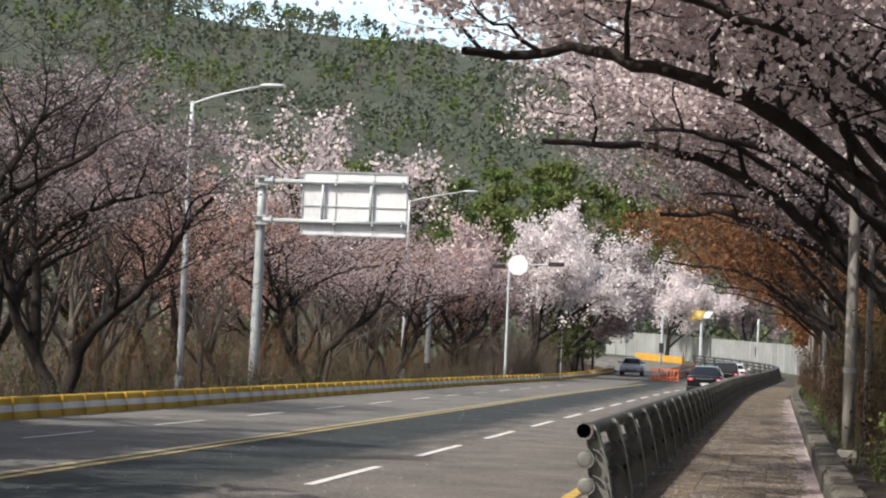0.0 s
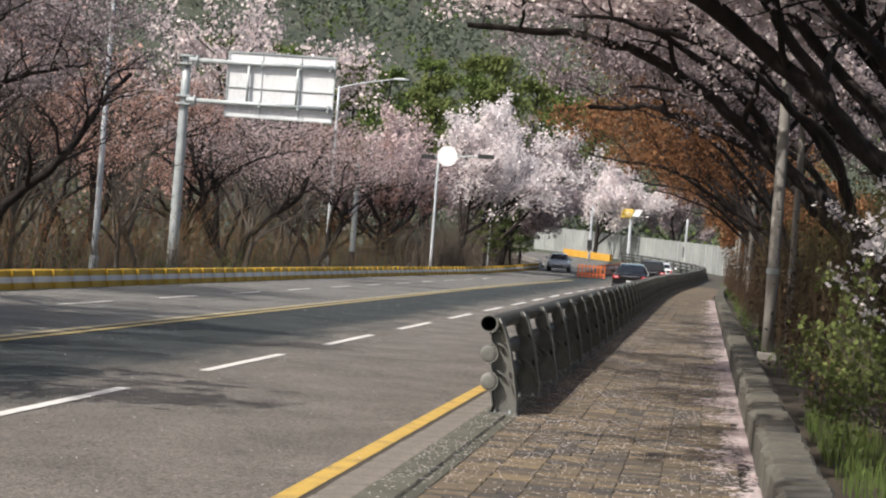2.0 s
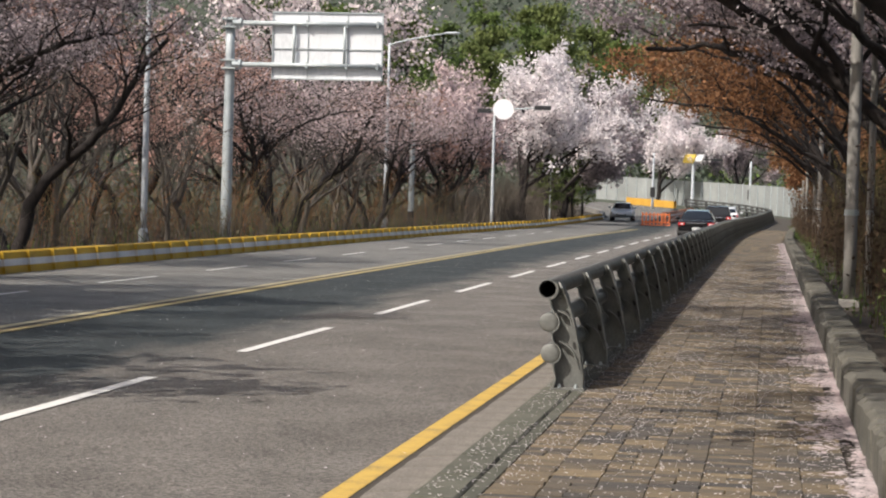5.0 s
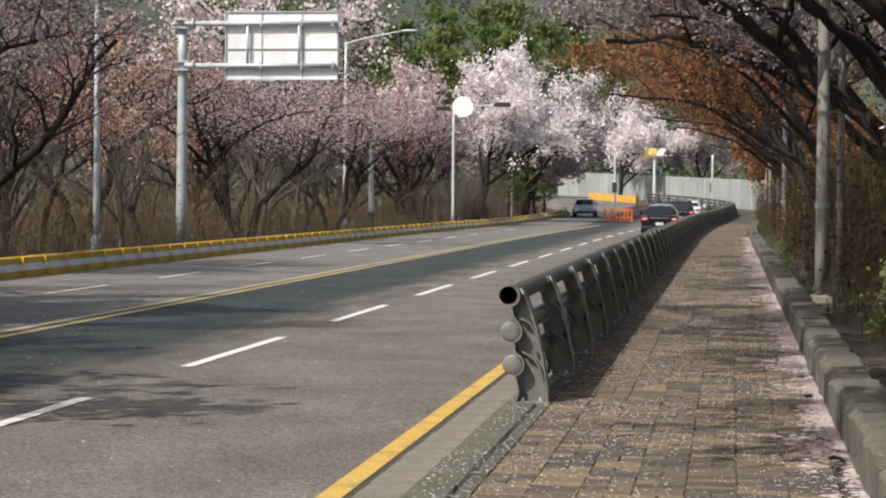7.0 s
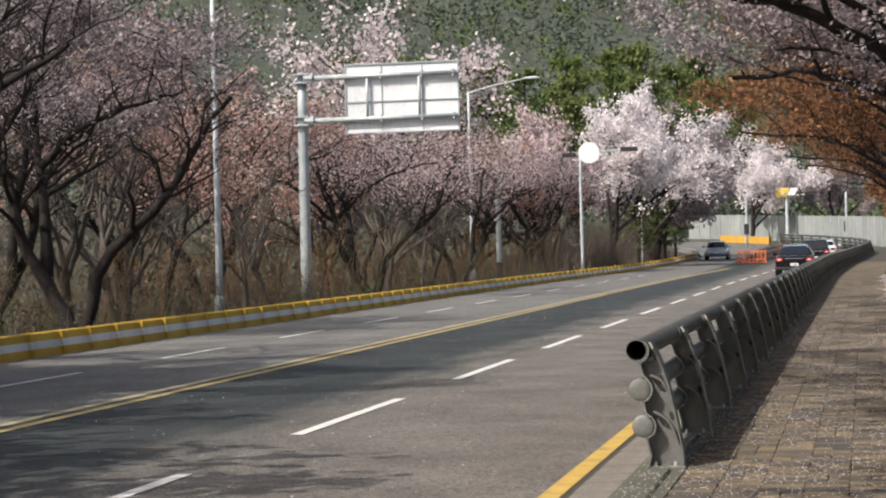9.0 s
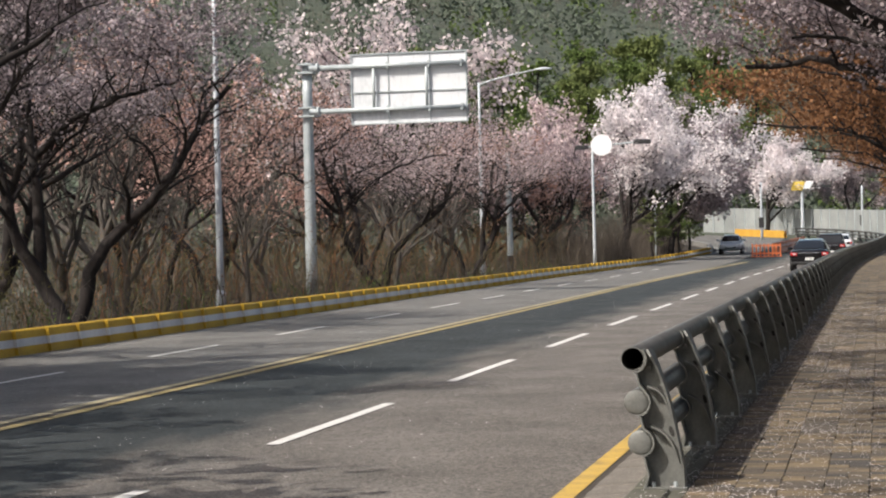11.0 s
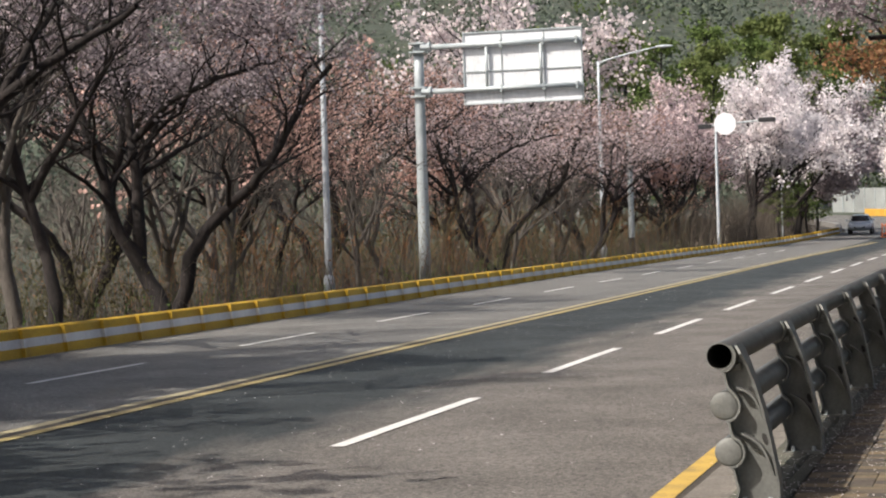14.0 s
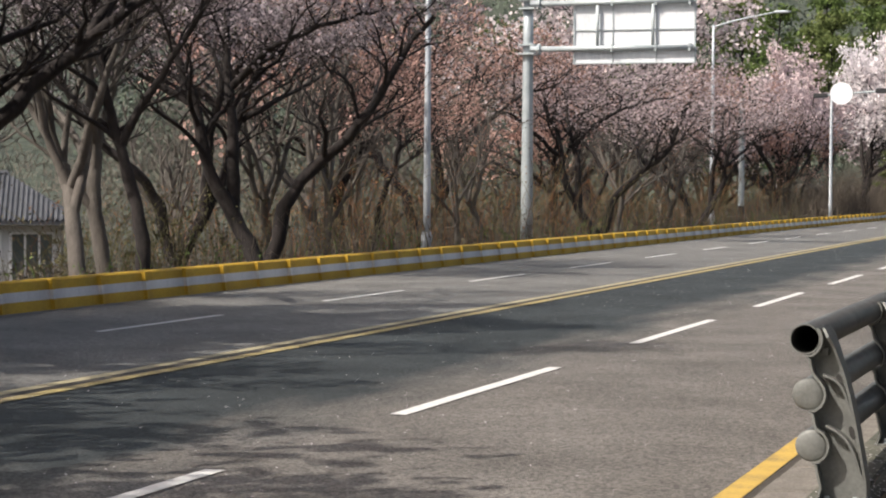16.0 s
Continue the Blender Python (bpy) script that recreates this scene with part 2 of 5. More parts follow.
CAR_SILVER = material("car_paint_silver", [(0.50, 0.55, 0.60), (0.58, 0.63, 0.68)], 2, 30, 0.25, 0, metal=0.15)
GLASS = material("car_glass", [(0.012, 0.014, 0.016), (0.02, 0.022, 0.025)], 2, 30, 0.05, 0)
TYRE = material("tyre_rubber", [(0.012, 0.012, 0.012), (0.025, 0.025, 0.025)], 8, 60, 0.85, 0.2)
RIM = material("alloy_rim", [(0.35, 0.36, 0.37), (0.5, 0.51, 0.52)], 5, 40, 0.3, 0, metal=0.8)
CHROME = material("chrome", [(0.6, 0.6, 0.62), (0.7, 0.7, 0.72)], 4, 40, 0.15, 0, metal=1.0)
TAIL_RED = material("tail_lamp_red", [(0.42, 0.02, 0.025), (0.62, 0.05, 0.05)], 14, 60, 0.15, 0)
HEAD_CLEAR = material("head_lamp_clear", [(0.6, 0.62, 0.64), (0.8, 0.82, 0.84)], 10, 60, 0.1, 0)
PLATE = material("number_plate", [(0.72, 0.73, 0.72), (0.82, 0.83, 0.82)], 6, 50, 0.5, 0)
INK = material("plate_ink", [(0.015, 0.015, 0.02), (0.03, 0.03, 0.035)], 6, 50, 0.6, 0)
ORANGE = material("orange_plastic", [(0.62, 0.13, 0.035), (0.80, 0.24, 0.08)], 3, 25, 0.6, 0)
ORANGE_FADED = material("orange_plastic_faded", [(0.26, 0.085, 0.04), (0.46, 0.15, 0.065)], 1.5, 25, 0.65, 0.1, spread=0.15)
ORANGE_WALL = material("orange_painted_wall", [(0.50, 0.26, 0.03), (0.66, 0.38, 0.06)], 1, 15, 0.7, 0.1)
PANEL = material("noise_panel", [(0.22, 0.235, 0.23), (0.36, 0.38, 0.37)], 0.5, 8, 0.6, 0.05, spread=0.12)
DISC_WHITE = material("disc_white", [(0.80, 0.81, 0.83), (0.88, 0.89, 0.90)], 3, 30, 0.5, 0)
BLACK_METAL = material("black_metal", [(0.015, 0.015, 0.016), (0.035, 0.035, 0.037)], 4, 30, 0.5, 0)
YELLOW_BOX = material("yellow_housing", [(0.66, 0.47, 0.06), (0.80, 0.60, 0.12)], 4, 30, 0.5, 0)
ROOF_TILE = material("roof_tile_grey", [(0.05, 0.053, 0.06), (0.10, 0.104, 0.115)], 2, 20, 0.85, 0.3, spread=0.15)
PLASTER = material("white_plaster", [(0.55, 0.56, 0.56), (0.68, 0.69, 0.69)], 1, 15, 0.85, 0.1)
WINDOW = material("window_glass", [(0.05, 0.07, 0.075), (0.09, 0.11, 0.115)], 1, 10, 0.08, 0)


HAZE_SKY = material("thin_cloud", [(0.42, 0.62, 0.78), (0.50, 0.68, 0.80), (0.86, 0.89, 0.92)], 0.003, 0.02, 0.9, 0, stretch=(1, 1, 2.2))
cloud_light = HAZE_SKY.node_tree.nodes["Principled BSDF"]
HAZE_SKY.node_tree.links.new(cloud_light.inputs["Base Color"].links[0].from_socket, cloud_light.inputs["Emission Color"])
cloud_light.inputs["Emission Strength"].default_value = 0.72


# ---------------------------------------------------------------- mesh helpers
def mesh_of(name, verts, faces, mat=None, smooth=False):
    me = bpy.data.meshes.new(name)
    me.from_pydata([tuple(v) for v in verts], [], faces)
    if mat:
        me.materials.append(mat)
    if smooth:
        me.polygons.foreach_set("use_smooth", [True] * len(me.polygons))
    me.update()
    return me


def part(name, data, mat, parent, label=""):
    """Link a bmesh, a (verts, faces) pair or a mesh as one mesh object under its thing."""
    if isinstance(data, bmesh.types.BMesh):
        me = bpy.data.meshes.new(name)
        data.to_mesh(me)
        data.free()
        me.materials.append(mat)
    elif isinstance(data, tuple):
        me = mesh_of(name, data[0], data[1], mat)
    else:
        me = data
    ob = new(name, me)
    ob.parent = parent
    return tagged(ob, label)


def smooth(ob):
    ob.data.polygons.foreach_set("use_smooth", [True] * len(ob.data.polygons))
    return ob


def thing(name, m, label, category, group="", kind=""):
    ob = new(name)
    ob.empty_display_size = 0.2
    ob.matrix_basis = m
    return tagged(ob, label, category, group, kind)


def box(x0, y0, z0, x1, y1, z1, bevel=0.0, bm=None):
    own = bm is None
    if own:
        bm = bmesh.new()
    vs = [bm.verts.new(p) for p in ((x0, y0, z0), (x1, y0, z0), (x1, y1, z0), (x0, y1, z0), (x0, y0, z1), (x1, y0, z1), (x1, y1, z1), (x0, y1, z1))]
    fs = [bm.faces.new([vs[i] for i in f]) for f in ((0, 3, 2, 1), (4, 5, 6, 7), (0, 1, 5, 4), (1, 2, 6, 5), (2, 3, 7, 6), (3, 0, 4, 7))]
    if bevel and own:
        bmesh.ops.bevel(bm, geom=bm.edges[:], offset=bevel, segments=2, affect="EDGES", profile=0.6)
    return bm


def tube(points, radii, sides=8, cap=True, verts=None, faces=None):
    """A round tube along points."""
    verts = [] if verts is None else verts
    faces = [] if faces is None else faces
    base = len(verts)
    pts = [Vector(p) for p in points]
    ref = None
    for i, p in enumerate(pts):
        d = (pts[min(i + 1, len(pts) - 1)] - pts[max(i - 1, 0)]).normalized()
        if ref is None:
            ref = d.orthogonal().normalized()
        ref = (ref - d * ref.dot(d))
        ref = ref.normalized() if ref.length > 1e-6 else d.orthogonal().normalized()
        side = d.cross(ref)
        for k in range(sides):
            a = 2 * math.pi * k / sides
            verts.append(p + (ref * math.cos(a) + side * math.sin(a)) * radii[i])
    for i in range(len(pts) - 1):
        for k in range(sides):
            a, b = base + i * sides + k, base + i * sides + (k + 1) % sides
            faces.append((a, b, b + sides, a + sides))
    if cap:
        faces.append(tuple(base + k for k in reversed(range(sides))))
        faces.append(tuple(base + (len(pts) - 1) * sides + k for k in range(sides)))
    return verts, faces


def prism(outline, y0, y1):
    """An outline in x and z, drawn out along y."""
    n = len(outline)
    verts = [(x, y0, z) for x, z in outline] + [(x, y1, z) for x, z in outline]
    faces = [tuple(range(n)), tuple(reversed(range(n, 2 * n)))]
    faces += [(k, k + n, (k + 1) % n + n, (k + 1) % n) for k in range(n)]
    return verts, faces


# ---------------------------------------------------------------- plan
BEND, RADIUS = 148.0, 95.0


def rise(y):
    """The road climbs gently past the bend."""
    d = max(0.0, y - 105.0)
    return 0.00017 * d * d if d < 100 else 1.7 + 0.034 * (d - 100)


def at(s, off, z=0.0):
    """A place s metres along the road, off metres to the right of the yellow edge line, z above the carriageway."""
    q = min(s, BEND)
    drift = 0.00025 * max(0.0, q - 60.0) ** 2
    if s <= BEND:
        return Vector((off + drift, s, rise(s) + z))
    h = 0.0005 * (BEND - 60.0)
    a = (s - BEND) / RADIUS
    lx, ly = -RADIUS + (RADIUS + off) * math.cos(a), (RADIUS + off) * math.sin(a)
    return Vector((drift + lx * math.cos(h) + ly * math.sin(h), BEND - (lx - off) * math.sin(h) + ly * math.cos(h), rise(BEND + RADIUS * a * 0.9) + z))


def strip(name, off0, off1, z, mat, s0, s1, step=4.0, label="", category="", kind="structure", z1=None, bottom=None):
    """A band along the road."""
    z1 = z if z1 is None else z1
    n = max(1, int(math.ceil((s1 - s0) / step)))
    verts, faces = [], []
    row = 2 if bottom is None else 4
    for i in range(n + 1):
        s = s0 + (s1 - s0) * i / n
        verts += [at(s, off0, z), at(s, off1, z1)]
        if bottom is not None:
            verts += [at(s, off1, bottom), at(s, off0, bottom)]
    for i in range(n):
        a = i * row
        faces.append((a, a + 1, a + 1 + row, a + row))
        if bottom is not None:
            faces += [(a + 1, a + 2, a + 2 + row, a + 1 + row), (a + 3, a, a + row, a + 3 + row)]
    ob = new(name, mesh_of(name, verts, faces, mat))
    return tagged(ob, label, category, "", kind)


S0, S1 = -45.0, 275.0
# ---------------------------------------------------------------- ground and hills
def hill_height(x, y):
    """Low ground by the road, a wooded slope to the far side of it and ahead."""
    left = max(0.0, -x - 46.0)
    ahead = max(0.0, y - 300.0)
    h = 0.0
    if left > 0:
        h += 0.205 * left * min(1.0, left / 60.0)
    if ahead > 0:
        h += 0.16 * ahead * min(1.0, ahead / 120.0)
    h = min(h, 150 + 0.05 * h)
    far_right = max(0.0, x - 30.0)
    h += 0.10 * far_right * min(1.0, far_right / 60.0)
    return h + (noise.noise(Vector((x, y, 0)) * 0.012) * 6.0 + noise.noise(Vector((x, y, 3)) * 0.03) * 2.0) * min(1.0, h / 20.0)


def lay_of_land(x, y):
    t = min(1.0, max(0.0, (-x - 18.0) / 14.0)) * min(1.0, max(0.0, (170.0 - y) / 40.0))
    base = -0.12 - 2.9 * t
    r = rise(y) if y < 260 else rise(260) + 0.01 * (y - 260)
    return base + max(0.0, r) + hill_height(x, y)


xs = sorted(set([-2200, -1500, -1000, -700, -500] + list(range(-400, 401, 16)) + [500, 700, 1000, 1500, 2200]))
ys = sorted(set([-2000, -1000, -500, -250] + list(range(-120, 801, 16)) + [900, 1100, 1400, 1800, 2500]))
gv = [(x, y, lay_of_land(x, y)) for y in ys for x in xs]
gf = [(j * len(xs) + i, j * len(xs) + i + 1, (j + 1) * len(xs) + i + 1, (j + 1) * len(xs) + i) for j in range(len(ys) - 1) for i in range(len(xs) - 1)]
tagged(new("ground", mesh_of("ground", gv, gf, HILL_SHADED, True)), "ground rising to a wooded hill, coloured dark green like shaded crowns", "ground", "", "structure")

bank_v = [(2.4 + 2400 * math.sin(a), -17 + 2400 * math.cos(a), z) for z in (-100, 900) for a in [-0.9 + 0.1 * i for i in range(19)]]
bank_f = [(i, i + 1, i + 20, i + 19) for i in range(18)]
tagged(new("backdrop", mesh_of("backdrop", bank_v, bank_f, HAZE_SKY)), "pale bright sky with thin white cloud over the hill", "sky", "", "structure")

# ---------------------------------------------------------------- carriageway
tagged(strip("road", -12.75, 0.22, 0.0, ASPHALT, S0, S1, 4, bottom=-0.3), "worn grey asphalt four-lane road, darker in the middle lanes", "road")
strip("tar_joint", -7.02, -6.86, 0.007, JOINT, S0, 118, 4, "dark tarred joint between the two centre lines", "road marking")
strip("edge_line", -0.075, 0.085, 0.008, YELLOW_LINE, S0, 160, 4, "solid yellow painted edge line", "road marking")
strip("centre_line", -6.86, -6.70, 0.010, YELLOW_WORN, S0, 118, 4, "worn yellow painted centre line", "road marking")
strip("edge_line", -12.66, -12.56, 0.010, GUTTER, S0, 150, 4, "faint white painted line at the foot of the barrier", "road marking")
strip("centre_line", -7.17, -7.02, 0.010, YELLOW_PALE, S0, 118, 4, "pale worn yellow painted centre line", "road marking")


def lane_dash(s, off, length, width=0.14):
    n = 3
    verts, faces = [], []
    for i in range(n + 1):
        q = s + length * i / n
        wob = 0.004 * math.sin(7 * q)
        verts += [at(q, off - width / 2 + wob, 0.009), at(q, off + width / 2 + wob, 0.009)]
    faces = [(2 * i, 2 * i + 1, 2 * i + 3, 2 * i + 2) for i in range(n)]
    ob = new("lane_dash", mesh_of("lane_dash", verts, faces, WHITE_LINE))
    tagged(ob, "white painted dash between lanes on asphalt", "road marking", "lane dashes", "structure")


for k in range(-5, 14):
    lane_dash(4.45 + 8.25 * k, -3.32, 4.75)
for k in range(-5, 12):
    lane_dash(11.9 + 7.6 * k, -9.95, 3.7, 0.11)

# ---------------------------------------------------------------- near side: gutter, kerb, pavement, low wall
strip("gutter", 0.22, 0.56, 0.004, JOINT, S0, 160, 4, "dirty bed of the concrete gutter slabs", "gutter", z1=0.012)
strip("pavement", 0.86, 3.22, 0.112, JOINT, S0, 175, 4, "sandy bed of the brown paved footway", "pavement", bottom=-0.2)


def rough_block(lx, ly, lz, seed, bevel=0.02, jitter=0.006):
    rnd = random.Random(seed)
    bm = box(-lx / 2, 0, 0, lx / 2, ly, lz)
    bmesh.ops.subdivide_edges(bm, edges=[e for e in bm.edges if abs(e.verts[0].co.y - e.verts[1].co.y) > 0.1], cuts=2)
    bmesh.ops.bevel(bm, geom=[e for e in bm.edges if len(e.link_faces) == 2 and e.calc_face_angle() > 0.6], offset=bevel, segments=1, affect="EDGES")
    for v in bm.verts:
        v.co += Vector((rnd.uniform(-1, 1), rnd.uniform(-0.3, 0.3), rnd.uniform(-1, 1))) * jitter
    me = bpy.data.meshes.new("block")
    bm.to_mesh(me)
    bm.free()
    return me


strip("gutter_debris", 0.095, 0.155, 0.009, JOINT, S0, 120, 4, "dark grit and leaf debris beside the yellow line", "gutter")
strip("pavement_edge", 0.862, 0.957, 0.142, KERB_MOSS, S0, 120, 4, "mortar and grit filling between kerb and pavers", "pavement", z1=0.147)
kerb = thing("kerb", pose(0, 0, 0), "mossy grey concrete kerb stones along the footway", "kerb", kind="structure")
kerb_meshes = [rough_block(0.28, 0.985, 0.35, i, 0.018, 0.004) for i in range(3)]
for me in kerb_meshes:
    me.materials.append(KERB_MOSS)
for k in range(-24, 150):
    ob = part("kerb_stone", kerb_meshes[k % 3], None, kerb)
    ob.location = at(k, 0.71, -0.2)

gutter_slabs = thing("gutter_slabs", pose(0, 0, 0), "worn pale concrete gutter slabs with fallen petals", "gutter", kind="structure")
slab_meshes = [rough_block(0.40, 0.585, 0.06, 30 + i, 0.008, 0.004) for i in range(4)]
for me in slab_meshes:
    me.materials.append(GUTTER_DIRT)
for k in range(-36, 150):
    ob = part("gutter_slab", slab_meshes[(k * 5) % 4], None, gutter_slabs)
    ob.location = at(k * 0.6, 0.357, -0.032 + random.uniform(-0.004, 0.004))
    ob.rotation_euler = (random.uniform(-0.008, 0.008), -0.05, random.uniform(-0.012, 0.012))

low_wall = thing("low_wall", pose(0, 0, 0), "low weathered grey stone wall edging the footway", "wall", kind="structure")
wall_meshes = [rough_block(0.36, 0.485, 0.62, 10 + i, 0.045, 0.014) for i in range(5)]
long_stones = [rough_block(0.36, 0.985, 0.62, 20 + i, 0.04, 0.012) for i in range(3)]
for me in wall_meshes + long_stones:
    me.materials.append(CONCRETE_DARK)
for k in range(-60, 290):
    if k < -34 and k % 2:
        continue
    near = -34 <= k < 230
    if k >= 230 and k % 2:
        continue
    ob = part("wall_stone", wall_meshes[(k * 7) % 5] if near else long_stones[k % 3], None, low_wall)
    ob.location = at(k * 0.5, 3.39, -0.15 + random.uniform(-0.012, 0.012))
    ob.rotation_euler = (random.uniform(-0.012, 0.012), random.uniform(-0.03, 0.03), random.uniform(-0.02, 0.02))

# ---------------------------------------------------------------- guard rail along the footway
POST_STEP = 2.75


def ribbon(line, half, thick):
    """A thin strip of metal along a line in x and z."""
    v, f = [], []
    n = len(line)
    for i, (x, z) in enumerate(line):
        (xa, za), (xb, zb) = line[max(i - 1, 0)], line[min(i + 1, n - 1)]
        d = math.hypot(xb - xa, zb - za)
        nx, nz = (zb - za) / d * thick, -(xb - xa) / d * thick
        h = half(i / (n - 1)) if callable(half) else half
        v += [(x, -h, z), (x, h, z), (x + nx, -h, z + nz), (x + nx, h, z + nz)]
    for i in range(n - 1):
        a, c = 4 * i, 4 * i + 4
        f += [(a, a + 1, c + 1, c), (a + 3, a + 2, c + 2, c + 3), (a, c, c + 2, a + 2), (a + 1, a + 3, c + 3, c + 1)]
    f += [(0, 2, 3, 1), (4 * n - 4, 4 * n - 3, 4 * n - 1, 4 * n - 2)]
    return v, f


CUPS = ((-0.325, 0.885), (-0.305, 0.590), (-0.285, 0.315))


def rail_post_parts(top):
    """A cast post: a thin web with three cups on the road side, framed by narrow flanges, with curved ribs and a foot plate."""
    back = [(0.0, 0.0), (-0.004, 0.14), (-0.03, 0.28), (-0.06, 0.44), (-0.09, 0.58), (-0.13, 0.72), (-0.172, 0.84), (-0.20, 0.90), (-0.226, 0.945)]
    front = []
    for cx, cz in CUPS:
        for a in range(44, -90, -22):
            front.append((cx + 0.088 * math.cos(radians(a)), cz + 0.088 * math.sin(radians(a))))
        front += [(cx + 0.024, cz - 0.108), (cx + 0.03, cz - 0.145), (cx + 0.042, cz - 0.185)]
    front = front[:-1] + [(-0.235, 0.09), (-0.25, 0.04), (-0.262, 0.0)]
    part("web", prism(back + front, -0.008, 0.008), RAIL_CAST, top)
    part("back_flange", ribbon(back, lambda q: 0.085 if q < 0.7 else 0.085 + 0.05 * math.sin((q - 0.7) / 0.3 * 2.6), 0.014), RAIL_CAST, top)
    part("front_flange", ribbon(front, 0.10, -0.013), RAIL_CAST, top)
    for (xa, za), (xb, zb) in (((-0.225, 0.70), (-0.075, 0.50)), ((-0.205, 0.43), (-0.015, 0.17))):
        line = []
        for i in range(8):
            q = i / 7
            line.append((xa + (xb - xa) * q + 0.025 * math.sin(math.pi * q), za + (zb - za) * q + 0.045 * math.sin(math.pi * q)))
        part("rib", ribbon(line, 0.085, 0.012), RAIL_CAST, top)
    # dark ovals laid on the web stand for the shade in open slots
    for sx, sz in ((-0.145, 0.665), (-0.075, 0.385)):
        v = [(sx + 0.017 * math.cos(a) - 0.25 * 0.036 * math.sin(a), y, sz + 0.036 * math.sin(a)) for y in (-0.0115, -0.0085) for a in [math.pi * i / 7 for i in range(14)]]
        part("slot", (v, [tuple(range(14)), tuple(reversed(range(14, 28)))] + [(i, i + 14, (i + 1) % 14 + 14, (i + 1) % 14) for i in range(14)]), HOLLOW_SHADE, top, "dark oval set on the web as a shaded slot")
    part("foot_plate", box(-0.27, -0.10, -0.02, 0.03, 0.10, 0.012, 0.004), RAIL_CAST, top)
    for x in (-0.20, -0.05):
        for y in (-0.055, 0.055):
            part("bolt", tube([(x, y, 0.01), (x, y, 0.045)], [0.017, 0.015], 6), STEEL, top)
    part("spacer", box(-0.245, -0.05, 0.80, -0.20, 0.05, 0.84, 0.008), RAIL_CAST, top)


rail_post = thing("rail_post", pose(*at(0.0, 0.93, 0.15)), "grey cast-metal guard rail post on the kerb", "guard rail post", "guard rail posts")
rail_post_parts(rail_post)
for k in range(1, 71):
    s = k * POST_STEP
    p = at(s, 0.93, 0.15)
    turn = max(0.0, s - BEND) / RADIUS
    copy_thing(rail_post, Matrix.Translation(p) @ Matrix.Rotation(turn + 0.012 * math.sin(5.3 * k), 4, "Z"))

for n, (off, z, label) in enumerate(((-0.325, 0.885, "dark grey round top tube of the guard rail"), (-0.305, 0.590, "dark grey round middle tube of the guard rail"), (-0.285, 0.315, "dark grey round lower tube of the guard rail"))):
    rail = thing("guard_rail", pose(0, 0, 0), label, "guard rail", "guard rail tubes")
    r = 0.082
    pts = [at(-0.07 + (192.6) * i / 70, 0.93 + off, 0.15 + z) for i in range(71)]
    ov, of = tube(pts, [r] * 71, 20, cap=False)
    smooth(part("tube", (ov, of), RAIL_TUBE, rail))
    inner = pts[:4]
    iv, i_f = tube(inner, [r - 0.006] * 4, 20, cap=False)
    i_f = [tuple(reversed(f)) for f in i_f]
    p0 = pts[0]
    if n == 0:
        smooth(part("bore", (iv, i_f), HOLLOW_SHADE, rail, "hollow inside of the tube, coloured dark as in shade"))
        rim_v, rim_f = [], []
        for k in range(20):
            a = 2 * math.pi * k / 20
            for q in (r, r - 0.006):
                rim_v.append((p0.x + q * math.cos(a), p0.y, p0.z + q * math.sin(a)))
        rim_f = [(2 * k, 2 * k + 1, (2 * k + 3) % 40, (2 * k + 2) % 40) for k in range(20)]
        part("tube_rim", (rim_v, rim_f), RAIL_CAST, rail)
    else:
        cv, cf = [], []
        for j, (q, dy) in enumerate(((r + 0.003, 0.02), (r + 0.003, -0.004), (r * 0.86, -0.012), (r * 0.4, -0.016))):
            for k in range(20):
                a = 2 * math.pi * k / 20
                cv.append((p0.x + q * math.cos(a), p0.y + dy, p0.z + q * math.sin(a)))
        for j in range(3):
            cf += [(20 * j + k, 20 * j + (k + 1) % 20, 20 * (j + 1) + (k + 1) % 20, 20 * (j + 1) + k) for k in range(20)]
        cf.append(tuple(60 + k for k in range(20)))
        smooth(part("end_cap", (cv, cf), RAIL_CAST, rail, "dull grey domed end cap"))

# ---------------------------------------------------------------- far side: striped concrete barrier
def barrier_unit(length):
    top = thing("barrier_block", pose(0, 0, 0), "concrete road barrier painted yellow and white in bands", "barrier", "striped barrier blocks")
    bands = [("lower_band", 0.0, 0.155, 0.24, 0.215, BARRIER_YELLOW), ("white_band", 0.155, 0.295, 0.215, 0.195, BARRIER_WHITE), ("upper_band", 0.295, 0.45, 0.195, 0.175, BARRIER_YELLOW)]
    for name, z0, z1, w0, w1, mat in bands:
        outline = [(-0.03, z0), (w0, z0), (w1, z1), (-0.03, z1)]
        if name == "upper_band":
            outline = [(-0.03, z0), (w0, z0), (w1, z1 - 0.025), (w1 - 0.03, z1), (0.0, z1), (-0.03, z1 - 0.025)]
        part(name, prism(outline, 0.012, length - 0.012), mat, top)
    for z0, z1, w0, w1, mat in ((0.0, 0.155, 0.245, 0.22, BARRIER_YELLOW), (0.157, 0.293, 0.22, 0.20, BARRIER_WHITE), (0.295, 0.446, 0.20, 0.18, BARRIER_YELLOW)):
        part("rib", prism([(-0.04, z0), (w0 + 0.05, z0), (w1 + 0.06, z1), (-0.04, z1)], -0.07, 0.011), mat, top)
    return top


